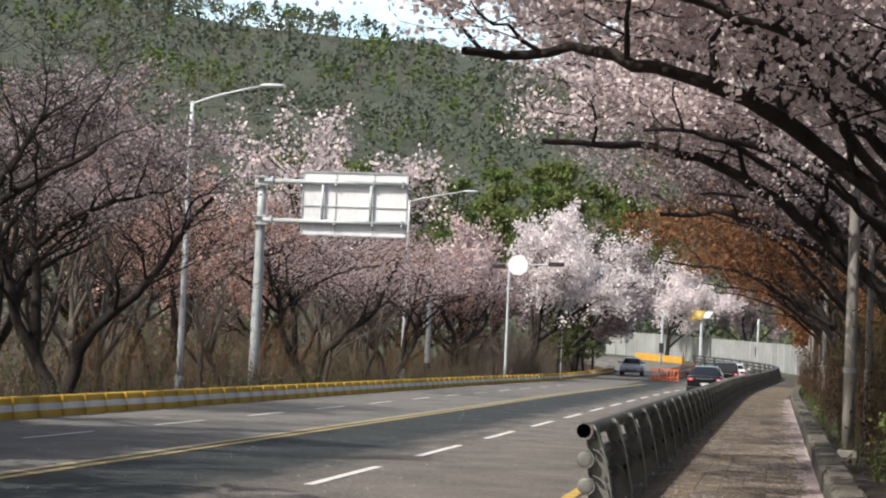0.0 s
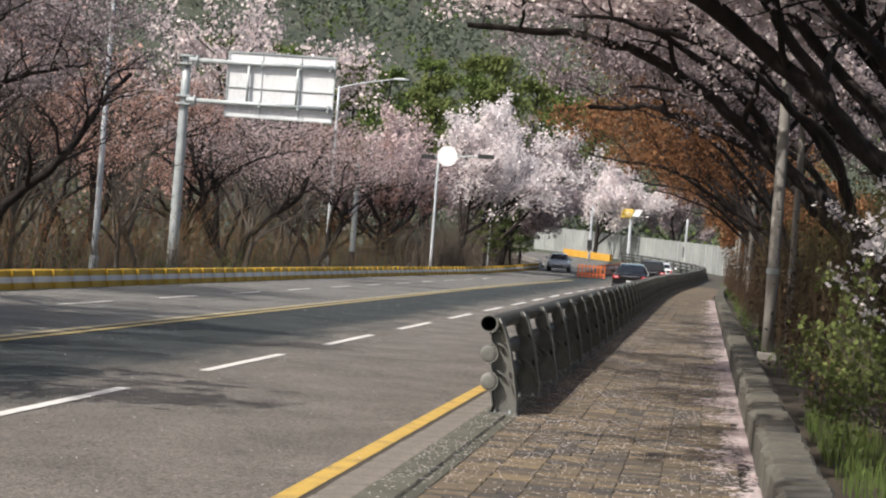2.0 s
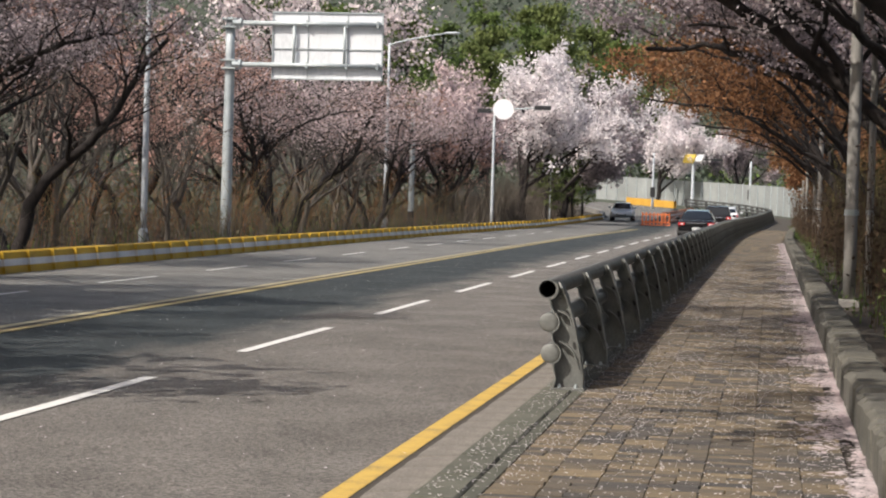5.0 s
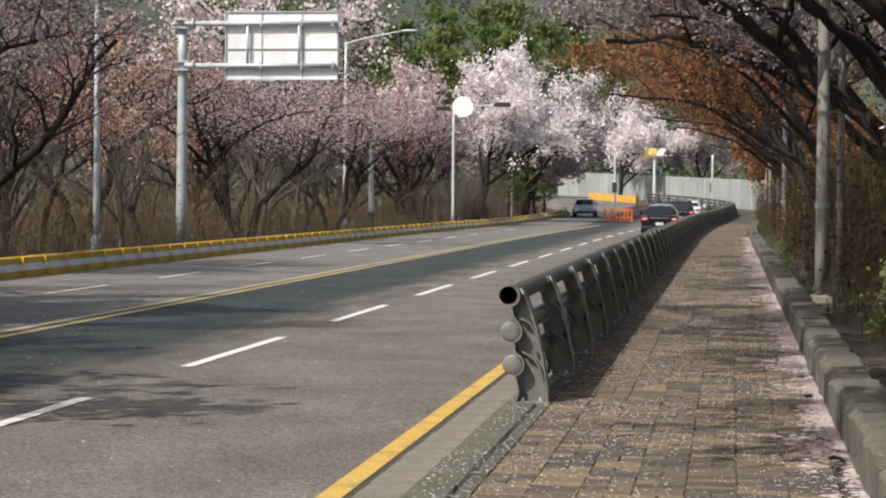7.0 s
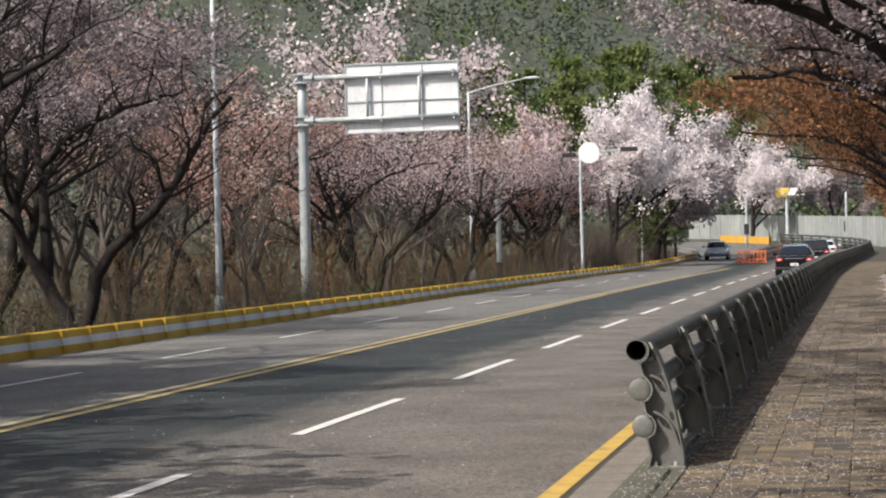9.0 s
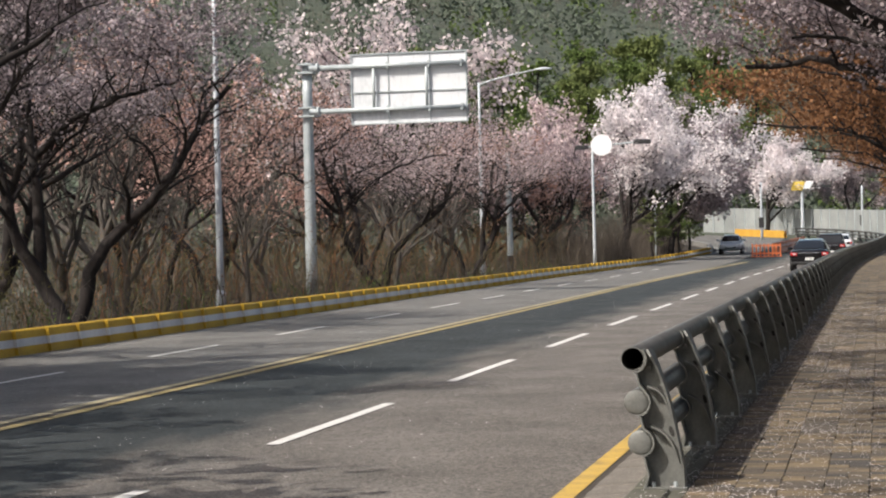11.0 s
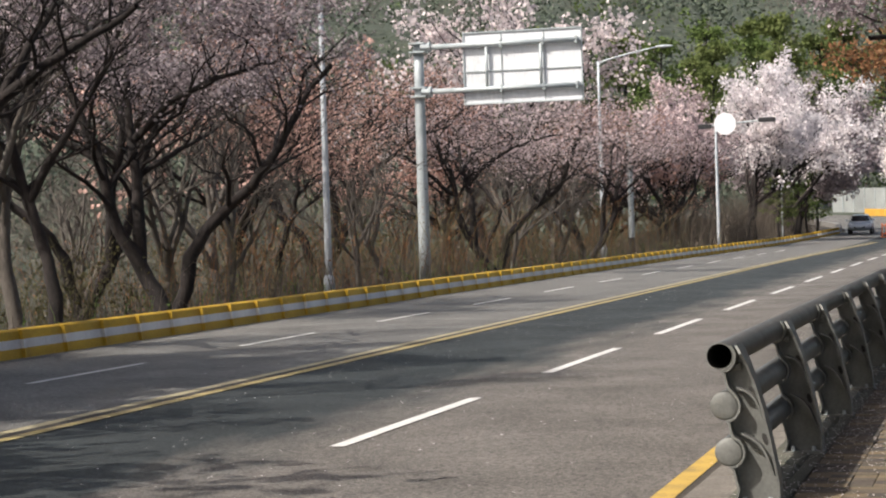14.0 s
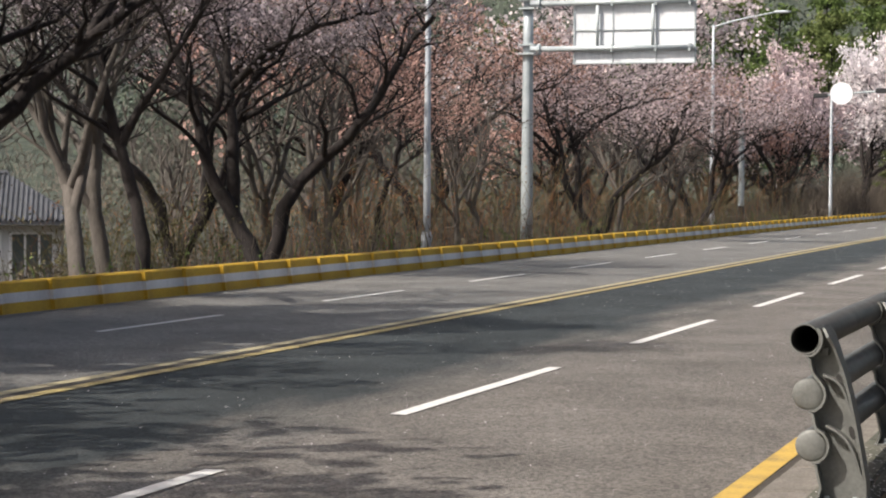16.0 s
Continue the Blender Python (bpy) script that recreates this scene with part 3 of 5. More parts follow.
unit = barrier_unit(1.5)
k0 = -14
unit.matrix_basis = pose(*at(k0 * 1.5 + 20.35, -12.98))
for k in range(k0 + 1, 87):
    s = 20.35 + 1.5 * k
    a = max(0.0, s - BEND) / RADIUS
    copy_thing(unit, Matrix.Translation(at(s, -12.98)) @ Matrix.Rotation(a, 4, "Z"))
strip("far_kerb", -13.4, -13.0, 0.42, CONCRETE, 151, 215, 4, "low pale concrete kerb round the bend", "kerb", bottom=-0.2)
strip("verge", -18, -13.1, -0.05, SOIL, S0, 215, 4, "brown leaf-litter verge under the cherry trees", "ground", bottom=-0.6, z1=0.02)
strip("verge", -34, -18, -2.75, SOIL, S0, 130, 4, "brown leaf-litter bank falling away from the road", "ground", z1=-0.05)
strip("verge", 3.5, 26, 0.12, SOIL, S0, 160, 4, "brown leaf-litter bank beside the footway", "ground", bottom=-0.6, z1=0.5)


# ---------------------------------------------------------------- poles, signs and lamps
def round_pole(parent, height, r0, r1, mat, name="pole"):
    n = 6
    v, f = tube([(0, 0, height * i / n) for i in range(n + 1)], [r0 + (r1 - r0) * i / n for i in range(n + 1)], 14)
    return smooth(part(name, (v, f), mat, parent))


def lamp_post(x, y, z, height, reach, turn, r0=0.11, r1=0.06, base=True):
    top = thing("street_lamp", pose(x, y, z, 0, 0, turn), "tall pale grey metal street lamp with a long arm", "street lamp", "street lamps")
    round_pole(top, height, r0, r1, POLE_WHITE)
    if base:
        part("base_flange", box(-r0 * 1.8, -r0 * 1.8, 0, r0 * 1.8, r0 * 1.8, 0.04, 0.01), POLE_WHITE, top)
        v, f = tube([(0, 0, 0.04), (0, 0, 0.5), (0, 0, 0.6)], [r0 * 1.5, r0 * 1.4, r0 * 1.02], 12)
        smooth(part("sleeve", (v, f), POLE_WHITE, top))
    if reach:
        pts = [(reach * q, 0, height - 0.1 + 0.55 * q + 0.12 * (1 - (1 - q) ** 4)) for q in (0, 0.2, 0.4, 0.6, 0.8, 1)]
        v, f = tube(pts, [0.045, 0.042, 0.04, 0.037, 0.034, 0.032], 8)
        smooth(part("arm", (v, f), POLE_WHITE, top))
        zx = pts[-1]
        bm = bmesh.new()
        bmesh.ops.create_uvsphere(bm, u_segments=12, v_segments=8, radius=1.0)
        bmesh.ops.scale(bm, vec=(0.45, 0.13, 0.075), verts=bm.verts)
        bmesh.ops.translate(bm, vec=(zx[0] + 0.3, 0, zx[2]), verts=bm.verts)
        smooth(part("lamp_head", bm, POLE_WHITE, top))
    return top


def gantry_sign(x, y):
    """A direction sign seen from behind on two arms."""
    top = thing("direction_sign", pose(x, y, -0.1), "back of a large white metal direction sign on a grey pole", "road sign")
    round_pole(top, 8.3, 0.21, 0.165, STEEL)
    part("pole_cap", tube([(0, 0, 8.3), (0, 0, 8.36)], [0.175, 0.05], 14), STEEL, top)
    x0, x1, z0, z1, yy = 1.64, 5.78, 6.1, 8.56, -0.1
    part("panel", box(x0, yy, z0, x1, yy + 0.03, z1, 0.006), SIGN_BACK, top, "white aluminium back of the panel")
    for zz in (6.6, 8.13):
        v, f = tube([(0.5, yy - 0.14, zz), (x1 - 0.04, yy - 0.14, zz)], [0.095, 0.085], 12)
        smooth(part("arm", (v, f), STEEL, top))
        for d in (-0.15, 0.15):
            part("clamp", box(-0.26, -0.32, zz + d - 0.03, 0.30, 0.24, zz + d + 0.03, 0.01), STEEL, top)
        part("arm_stub", tube([(0.16, yy - 0.14, zz), (0.52, yy - 0.14, zz)], [0.13, 0.1], 10), STEEL, top)
        part("arm_flange", tube([(0.42, yy - 0.14, zz), (0.50, yy - 0.14, zz)], [0.19, 0.19], 10), STEEL, top)
        for xx in (2.98, 4.47, 5.62):
            part("bracket", box(xx - 0.04, yy - 0.22, zz - 0.13, xx + 0.04, yy - 0.001, zz + 0.13, 0.01), STEEL, top)
    for xx in (2.48, 4.38):
        v, f = tube([(xx, yy - 0.14, 6.6), (xx, yy - 0.14, 8.13)], [0.055, 0.055], 10)
        smooth(part("upright", (v, f), STEEL, top))
    for xx in (2.98, 4.47):
        part("seam", box(xx - 0.014, yy - 0.035, z0 + 0.05, xx + 0.014, yy - 0.001, z1 - 0.05), STEEL, top)
    part("seam", box(x0 + 0.05, yy - 0.045, 7.2, x1 - 0.05, yy - 0.001, 7.24), STEEL, top)
    for a0, c0, a1, c1 in ((x0 - 0.02, z1 - 0.03, x1 + 0.02, z1 + 0.02), (x0 - 0.02, z0 - 0.02, x1 + 0.02, z0 + 0.03), (x0 - 0.02, z0 + 0.031, x0 + 0.03, z1 - 0.031), (x1 - 0.03, z0 + 0.031, x1 + 0.02, z1 - 0.031)):
        part("panel_edge", box(a0, yy - 0.05, c0, a1, yy + 0.04, c1, 0.004), STEEL, top)
    return top


gantry_sign(-17.46, 57.0)
lamp_post(-16.85, 44.7, -0.05, 9.7, 2.4, 0)
lamp_post(-17.35, 88.9, 0.0, 9.75, 3.0, 0)



def disc_signal(x, y, z):
    top = thing("signal_arm", pose(x, y, z), "white round sign and dark signals on a thin pale post", "traffic signal")
    round_pole(top, 7.1, 0.095, 0.07, POLE_WHITE)
    part("cross_arm", tube([(-0.9, -0.1, 6.86), (3.3, -0.1, 7.14)], [0.055, 0.05], 8), STEEL, top)
    bm = bmesh.new()
    bmesh.ops.create_cone(bm, cap_ends=True, segments=32, radius1=0.6, radius2=0.6, depth=0.05)
    bmesh.ops.rotate(bm, verts=bm.verts, matrix=Matrix.Rotation(radians(90), 3, "X"))
    bmesh.ops.translate(bm, vec=(0.55, -0.22, 6.98), verts=bm.verts)
    part("disc", bm, DISC_WHITE, top, "white round sign")
    part("disc_bracket", box(0.47, -0.195, 6.7, 0.63, -0.03, 7.2, 0.01), STEEL, top)
    part("signal_box", box(-0.95, -0.25, 6.76, -0.2, 0.05, 7.0, 0.03), BLACK_METAL, top)
    part("signal_box", box(2.35, -0.25, 6.98, 3.3, 0.05, 7.24, 0.03), BLACK_METAL, top)
    return top


disc_signal(-13.45, 102.0, 0.0)
top = thing("utility_pole", pose(-17.2, 96.0, -0.05), "plain grey pole with a dark base behind the barrier", "pole", "roadside poles")
round_pole(top, 6.5, 0.16, 0.14, STEEL)
part("base_sleeve", tube([(0, 0, 0), (0, 0, 1.0)], [0.175, 0.175], 12), BLACK_METAL, top)

# poles beside the footway
for x, y, r, h in ((3.92, 18.0, 0.11, 9.0), (4.42, 22.0, 0.07, 8.0), (4.4, 62.0, 0.10, 6.0), (4.6, 80.0, 0.10, 6.0), (4.5, 96.0, 0.09, 4.5), (4.5, 108.0, 0.09, 4.5)):
    top = thing("utility_pole", pose(x, y, 0.1), "weathered grey pole in the undergrowth by the footway", "pole", "footway poles")
    round_pole(top, h, r, r * 0.85, CONCRETE)
    part("footing", box(-r * 1.6, -r * 1.6, -0.1, r * 1.6, r * 1.6, 0.16, 0.03), CONCRETE, top)
    part("collar", tube([(0, 0, 1.6), (0, 0, 1.7)], [r * 1.15, r * 1.15], 12), STEEL, top)

# ---------------------------------------------------------------- far bend: noise wall, orange wall, fences, signals
noise_wall = thing("noise_wall", pose(0, 0, 0), "pale grey panelled noise wall round the bend", "noise wall", kind="structure")
for k in range(0, 39):
    s = 146 + k * 1.9
    a, b = at(s, 5.6), at(s + 1.86, 5.6)
    d = (b - a).normalized()
    nrm = Vector((d.y, -d.x, 0)) * 0.06
    z0, z1 = Vector((0, 0, -0.2)), Vector((0, 0, 2.75))
    verts = [a + z0, b + z0, b + z0 + nrm, a + z0 + nrm, a + z1, b + z1, b + z1 + nrm, a + z1 + nrm]
    faces = [(0, 3, 2, 1), (4, 5, 6, 7), (0, 1, 5, 4), (1, 2, 6, 5), (2, 3, 7, 6), (3, 0, 4, 7)]
    part("panel", (verts, faces), PANEL, noise_wall)
    v, f = tube([a + z0 - nrm * 0.8, a + z1 + Vector((0, 0, 0.05)) - nrm * 0.8], [0.07, 0.07], 4)
    part("post", (v, f), STEEL, noise_wall)

strip("orange_wall", 0.9, 1.15, 0.72, ORANGE_WALL, 196, 207, 3, "orange painted concrete wall round the bend", "wall", bottom=-0.3)


def water_fence(x, y, z, w):
    top = thing("safety_fence", pose(x, y, z), "bright orange plastic safety fence on the road", "safety fence", "orange fences")
    n = int(w / 0.28)
    for i in range(n + 1):
        v, f = tube([(i * 0.28, 0, 0), (i * 0.28, 0, 0.95)], [0.05, 0.045], 6)
        part("upright", (v, f), ORANGE, top)
    for zz in (0.25, 0.8):
        part("bar", box(-0.04, -0.03, zz - 0.05, n * 0.28 + 0.04, 0.03, zz + 0.05, 0.01), ORANGE, top)
    part("foot", box(-0.1, -0.2, 0, n * 0.28 + 0.1, 0.2, 0.06, 0.02), ORANGE, top)


water_fence(-6.6, 134.0, 0.14, 2.0)


def plastic_barrier():
    """A tapered road barrier with a notched foot."""
    top = thing("road_barrier", pose(0, 0, 0), "faded orange plastic road barrier standing in a row", "road barrier", "orange road barriers")
    outline = [(-0.24, 0.0), (0.24, 0.0), (0.24, 0.16), (0.12, 0.34), (0.09, 0.82), (0.05, 0.88), (-0.05, 0.88), (-0.09, 0.82), (-0.12, 0.34), (-0.24, 0.16)]
    part("body", prism(outline, 0.02, 1.9), ORANGE_FADED, top)
    part("lug", box(-0.04, 1.9, 0.2, 0.04, 1.99, 0.7, 0.01), ORANGE_FADED, top)
    for y in (0.5, 1.4):
        part("band", box(0.075, y - 0.16, 0.5, 0.118, y + 0.16, 0.68, 0.006), DISC_WHITE, top, "worn white reflective band")
    return top


row_barrier = plastic_barrier()
row_barrier.matrix_basis = pose(-5.4, 141.0, rise(141.0), 0, 0, -3)
for k in range(1, 12):
    copy_thing(row_barrier, pose(-5.4 + 0.108 * k, 141.0 + 2.0 * k, rise(141.0 + 2.0 * k), 0, 0, -3))
top = thing("post", pose(-13.4, 134.0, 0.0), "thin grey steel post beside the scrub", "pole", "bend posts")
round_pole(top, 4.4, 0.06, 0.05, STEEL)
part("foot_sleeve", tube([(0, 0, 0), (0, 0, 0.35)], [0.085, 0.08], 10), STEEL, top)


def island_signal(x, y, z):
    top = thing("warning_signal", pose(x, y, z), "pale post carrying a yellow signal box and cross arm", "traffic signal")
    round_pole(top, 5.2, 0.20, 0.14, POLE_WHITE)
    bm = box(-1.0, -0.3, 4.6, 0.15, 0.3, 5.5, 0.05)
    for v in bm.verts:
        v.co.x += (v.co.z - 5.0) * 0.35
    part("signal_box", bm, YELLOW_BOX, top, "yellow signal box")
    bm = box(0.2, -0.28, 4.75, 0.95, 0.28, 5.5, 0.05)
    for v in bm.verts:
        v.co.x += (v.co.z - 5.0) * 0.45
    part("signal_box", bm, DISC_WHITE, top, "white signal box")
    v, f = tube([(-2.4, 0.1, 4.95), (2.9, 0.1, 5.0)], [0.06, 0.05], 8)
    part("cross_arm", (v, f), BLACK_METAL, top)
    part("lamp_box", box(2.0, -0.1, 4.85, 2.9, 0.2, 5.12, 0.03), BLACK_METAL, top)
    part("lamp_box", box(-2.4, -0.1, 4.82, -1.7, 0.2, 5.08, 0.03), BLACK_METAL, top)


island_signal(-5.4, 199.0, 1.4)
for x, y, h in ((-9.0, 190.0, 5.6), (0.6, 190.0, 5.0)):
    top = thing("post", pose(x, y, rise(y) - 0.1), "thin pale grey post by the bend", "pole", "bend posts")
    round_pole(top, h, 0.13, 0.1, POLE_WHITE)
    part("control_box", box(-0.25, -0.3, 1.2, 0.25, -0.1, 2.2, 0.03), BLACK_METAL, top)


# ---------------------------------------------------------------- cars
def loft(sections):
    """Skin a list of closed rings."""
    n = len(sections[0])
    verts = [v for ring in sections for v in ring]
    faces = []
    for i in range(len(sections) - 1):
        for k in range(n):
            faces.append((i * n + k, i * n + (k + 1) % n, (i + 1) * n + (k + 1) % n, (i + 1) * n + k))
    faces.append(tuple(reversed(range(n))))
    faces.append(tuple((len(sections) - 1) * n + k for k in range(n)))
    return verts, faces


def car(m, paint, label, length=4.9, width=1.88, height=1.5, estate=False, silver_lamps=True):
    """A car whose tail is at y = 0 and whose nose is at y = length."""
    top = thing("car", m, label, "car", "cars on the road")
    w = width / 2
    # lower body: y, half width, bottom, waist, deck
    rows = [(0.0, 0.78, 0.42, 0.70, 0.88), (0.08, 0.93, 0.32, 0.74, 1.0), (0.45, 1.0, 0.26, 0.78, 1.02), (1.2, 1.0, 0.24, 0.80, 0.98),
            (2.4, 1.0, 0.24, 0.78, 0.94), (3.4, 1.0, 0.24, 0.76, 0.92), (4.1, 0.98, 0.26, 0.72, 0.88), (4.6, 0.92, 0.30, 0.66, 0.80), (4.9, 0.74, 0.40, 0.58, 0.66)]
    if estate:
        rows[0] = (0.0, 0.9, 0.42, 0.8, 1.0)
        rows[1] = (0.06, 0.96, 0.34, 0.82, 1.08)
        rows[2] = (0.45, 1.0, 0.28, 0.84, 1.08)
    rings = []
    for y, q, zb, zw, zd in rows:
        y *= length / 4.9
        hw = w * q
        rings.append([(-hw * 0.86, y, zb), (-hw, y, zb + 0.14), (-hw, y, zw), (-hw * 0.95, y, zd - 0.05), (-hw * 0.86, y, zd),
                      (hw * 0.86, y, zd), (hw * 0.95, y, zd - 0.05), (hw, y, zw), (hw, y, zb + 0.14), (hw * 0.86, y, zb)])
    v, f = loft(rings)
    body = part("body", (v, f), paint, top)
    smooth(body)
    sub = body.modifiers.new("round", "SUBSURF")
    sub.levels = sub.render_levels = 2
    # cabin
    if estate:
        prof = [(0.10, 1.05, 0.90), (0.30, height - 0.10, 0.74), (1.0, height, 0.72), (2.2, height, 0.73), (2.9, height - 0.12, 0.76), (3.55, 0.92, 0.90)]
    else:
        prof = [(0.62, 1.0, 0.84), (1.45, height - 0.13, 0.66), (1.95, height - 0.01, 0.62), (2.5, height, 0.63), (2.95, height - 0.10, 0.68), (3.75, 0.92, 0.88)]
    rings = []
    for y, z, q in prof:
        y *= length / 4.9
        hw = w * q
        lower = 0.9
        rings.append([(-w * 0.90, y, lower), (-hw, y, z - 0.06 if z > 1.1 else z), (-hw * 0.9, y, z), (hw * 0.9, y, z), (hw, y, z - 0.06 if z > 1.1 else z), (w * 0.90, y, lower)])
    v, f = loft(rings)
    smooth(part("roof", (v, f), paint, top))
    # glazing, set just proud of the cabin
    k = length / 4.9

    def pane(name, a, b, lo, hi, squeeze=0.9):
        (ya, za, qa), (yb, zb, qb) = a, b
        pts = []
        for t in (lo, hi):
            y, z, hw = (ya + (yb - ya) * t) * k, za + (zb - za) * t, w * (qa + (qb - qa) * t) * squeeze
            pts.append((y, z, hw))
        sgn = -1 if yb > ya else 1
        out = 0.012
        v = [(-pts[0][2], pts[0][0] + sgn * out, pts[0][1] + out), (pts[0][2], pts[0][0] + sgn * out, pts[0][1] + out),
             (pts[1][2], pts[1][0] + sgn * out, pts[1][1] + out), (-pts[1][2], pts[1][0] + sgn * out, pts[1][1] + out)]
        v += [(x, y - sgn * 0.008, z - 0.008) for x, y, z in v]
        part(name, (v, [(0, 1, 2, 3), (7, 6, 5, 4), (0, 4, 5, 1), (1, 5, 6, 2), (2, 6, 7, 3), (3, 7, 4, 0)]), GLASS, top)

    pane("rear_window", prof[0], prof[1], 0.12 if not estate else 0.15, 0.96)
    pane("windscreen", prof[-1], prof[-2], 0.08, 0.95)
    y0, y1, y2, y3 = prof[0][0] * k + (0.55 if not estate else 0.25), prof[1][0] * k + 0.25, prof[-2][0] * k - 0.05, prof[-1][0] * k - 0.35
    for sgn in (-1, 1):
        mid = (y1 + y2) / 2 + 0.05
        for a0, a1, b0, b1 in ((y0, mid - 0.05, y1, mid - 0.05), (mid + 0.03, y3, mid + 0.03, y2)):
            xo, xi = sgn * (w * 0.90 + 0.006), sgn * (w * (0.755 if estate else 0.685) + 0.006)
            v = [(xo, a0, 1.0), (xo, a1, 1.0), (xi, b1, height - 0.13), (xi, b0, height - 0.13)]
            v += [(x - sgn * 0.02, y, z) for x, y, z in v]
            part("side_window", (v, [(0, 1, 2, 3), (7, 6, 5, 4), (0, 4, 5, 1), (1, 5, 6, 2), (2, 6, 7, 3), (3, 7, 4, 0)]), GLASS, top)
        part("mirror", box(sgn * w - 0.02 if sgn > 0 else sgn * w - 0.2, y3 - 0.25, 0.98, sgn * w + 0.2 if sgn > 0 else sgn * w + 0.02, y3 - 0.12, 1.13, 0.04), paint, top)
        zt = 0.80 if not estate else 0.92
        lamp = part("tail_lamp", box(sgn * w * 0.76 - 0.16, -0.02, zt - 0.075, sgn * w * 0.76 + 0.16, 0.2, zt + 0.075, 0.035), TAIL_RED, top, "red tail lamp")
        part("lens", box(sgn * w * 0.74 - 0.07, -0.028, zt - 0.03, sgn * w * 0.74 + 0.07, 0.0, zt + 0.03, 0.008), HEAD_CLEAR, lamp, "clear reversing lens")
        part("headlamp", box(sgn * w * 0.66 - 0.18, length - 0.30, 0.60, sgn * w * 0.66 + 0.18, length - 0.08, 0.74, 0.04), HEAD_CLEAR, top, "clear headlamp")
    part("trim_bar", box(-w * 0.5, -0.035, 0.83, w * 0.5, 0.05, 0.865, 0.01) if not estate else box(-w * 0.5, -0.035, 0.93, w * 0.5, 0.05, 0.965, 0.01), CHROME, top, "chrome trim bar")
    part("bumper", box(-w * 0.9, -0.05, 0.30, w * 0.9, 0.12, 0.44, 0.05), BLACK_METAL, top)
    part("front_grille", box(-w * 0.45, length - 0.12, 0.42, w * 0.45, length - 0.03, 0.60, 0.03), BLACK_METAL, top)
    plate = part("number_plate", box(-0.19, -0.062, 0.50, 0.19, -0.045, 0.63, 0.004), PLATE, top, "white number plate")
    # the characters on the plate
    for text, xx in (("43", -0.165), ("3641", -0.01)):
        cu = bpy.data.curves.new("digits", "FONT")
        cu.body, cu.size, cu.extrude = text, 0.105, 0.001
        dg = bpy.data.objects.new("digits_source", cu)
        me = bpy.data.meshes.new_from_object(dg)
        bpy.data.objects.remove(dg)
        me.transform(Matrix.Translation((xx, -0.066, 0.527)) @ Matrix.Rotation(radians(90), 4, "X") @ Matrix.Diagonal((0.72, 1, 1, 1)))
        me.materials.append(INK)
        if "black glossy" in label:
            part("digits", me, None, plate)
    for wy in (0.95 * k, 3.85 * k):
        for sgn in (-1, 1):
            x0, x1 = sgn * (w - 0.21), sgn * (w - 0.005)
            v, f = tube([(x0, wy, 0.33), (x0 + sgn * 0.02, wy, 0.33), (x1 - sgn * 0.02, wy, 0.33), (x1, wy, 0.33)], [0.31, 0.33, 0.33, 0.31], 24)
            wheel = smooth(part("wheel", (v, f), TYRE, top))
            v, f = tube([(x1 - sgn * 0.01, wy, 0.33), (x1 + sgn * 0.006, wy, 0.33)], [0.235, 0.225], 20)
            part("rim", (v, f), RIM, wheel, "silver alloy rim")
    return top


car(pose(-1.05, 86.0, 0.0), CAR_BLACK, "black glossy saloon car driving away on asphalt", 5.1, 1.92, 1.52)
car(pose(-0.75, 116.0, 0.02), CAR_DARK, "dark grey family estate car driving away", 4.7, 1.88, 1.68, True)
car(pose(-0.6, 138.0, 0.18, 0, 0, -1), CAR_WHITE, "white saloon car driving away near the bend", 4.6, 1.82, 1.46)
car(pose(-8.9, 148.0, 0.3, 0, 0, 181), CAR_SILVER, "silver hatchback car coming round the bend", 4.4, 1.8, 1.47)
car(Matrix.Translation(at(214.0, -3.6)) @ Matrix.Rotation(66.0 / RADIUS, 4, "Z"), CAR_DARK, "dark saloon car far off on the bend", 4.6, 1.8, 1.46)


# ---------------------------------------------------------------- trees
def rand_unit(rnd):
    return Vector((rnd.gauss(0, 1), rnd.gauss(0, 1), rnd.gauss(0, 1))).normalized()


def add_piece(lv, lf, c, s, rnd, slim=0.8):
    """One small kinked leaf or petal cluster."""
    u = rand_unit(rnd) * s
    w = Matrix.Rotation(rnd.uniform(0, 6.28), 3, u.normalized()) @ u.orthogonal().normalized() * s * slim
    b = len(lv)
    lv.extend((c - u, c + w, c + u, c - w))
    lf.append((b, b + 1, b + 2, b + 3))


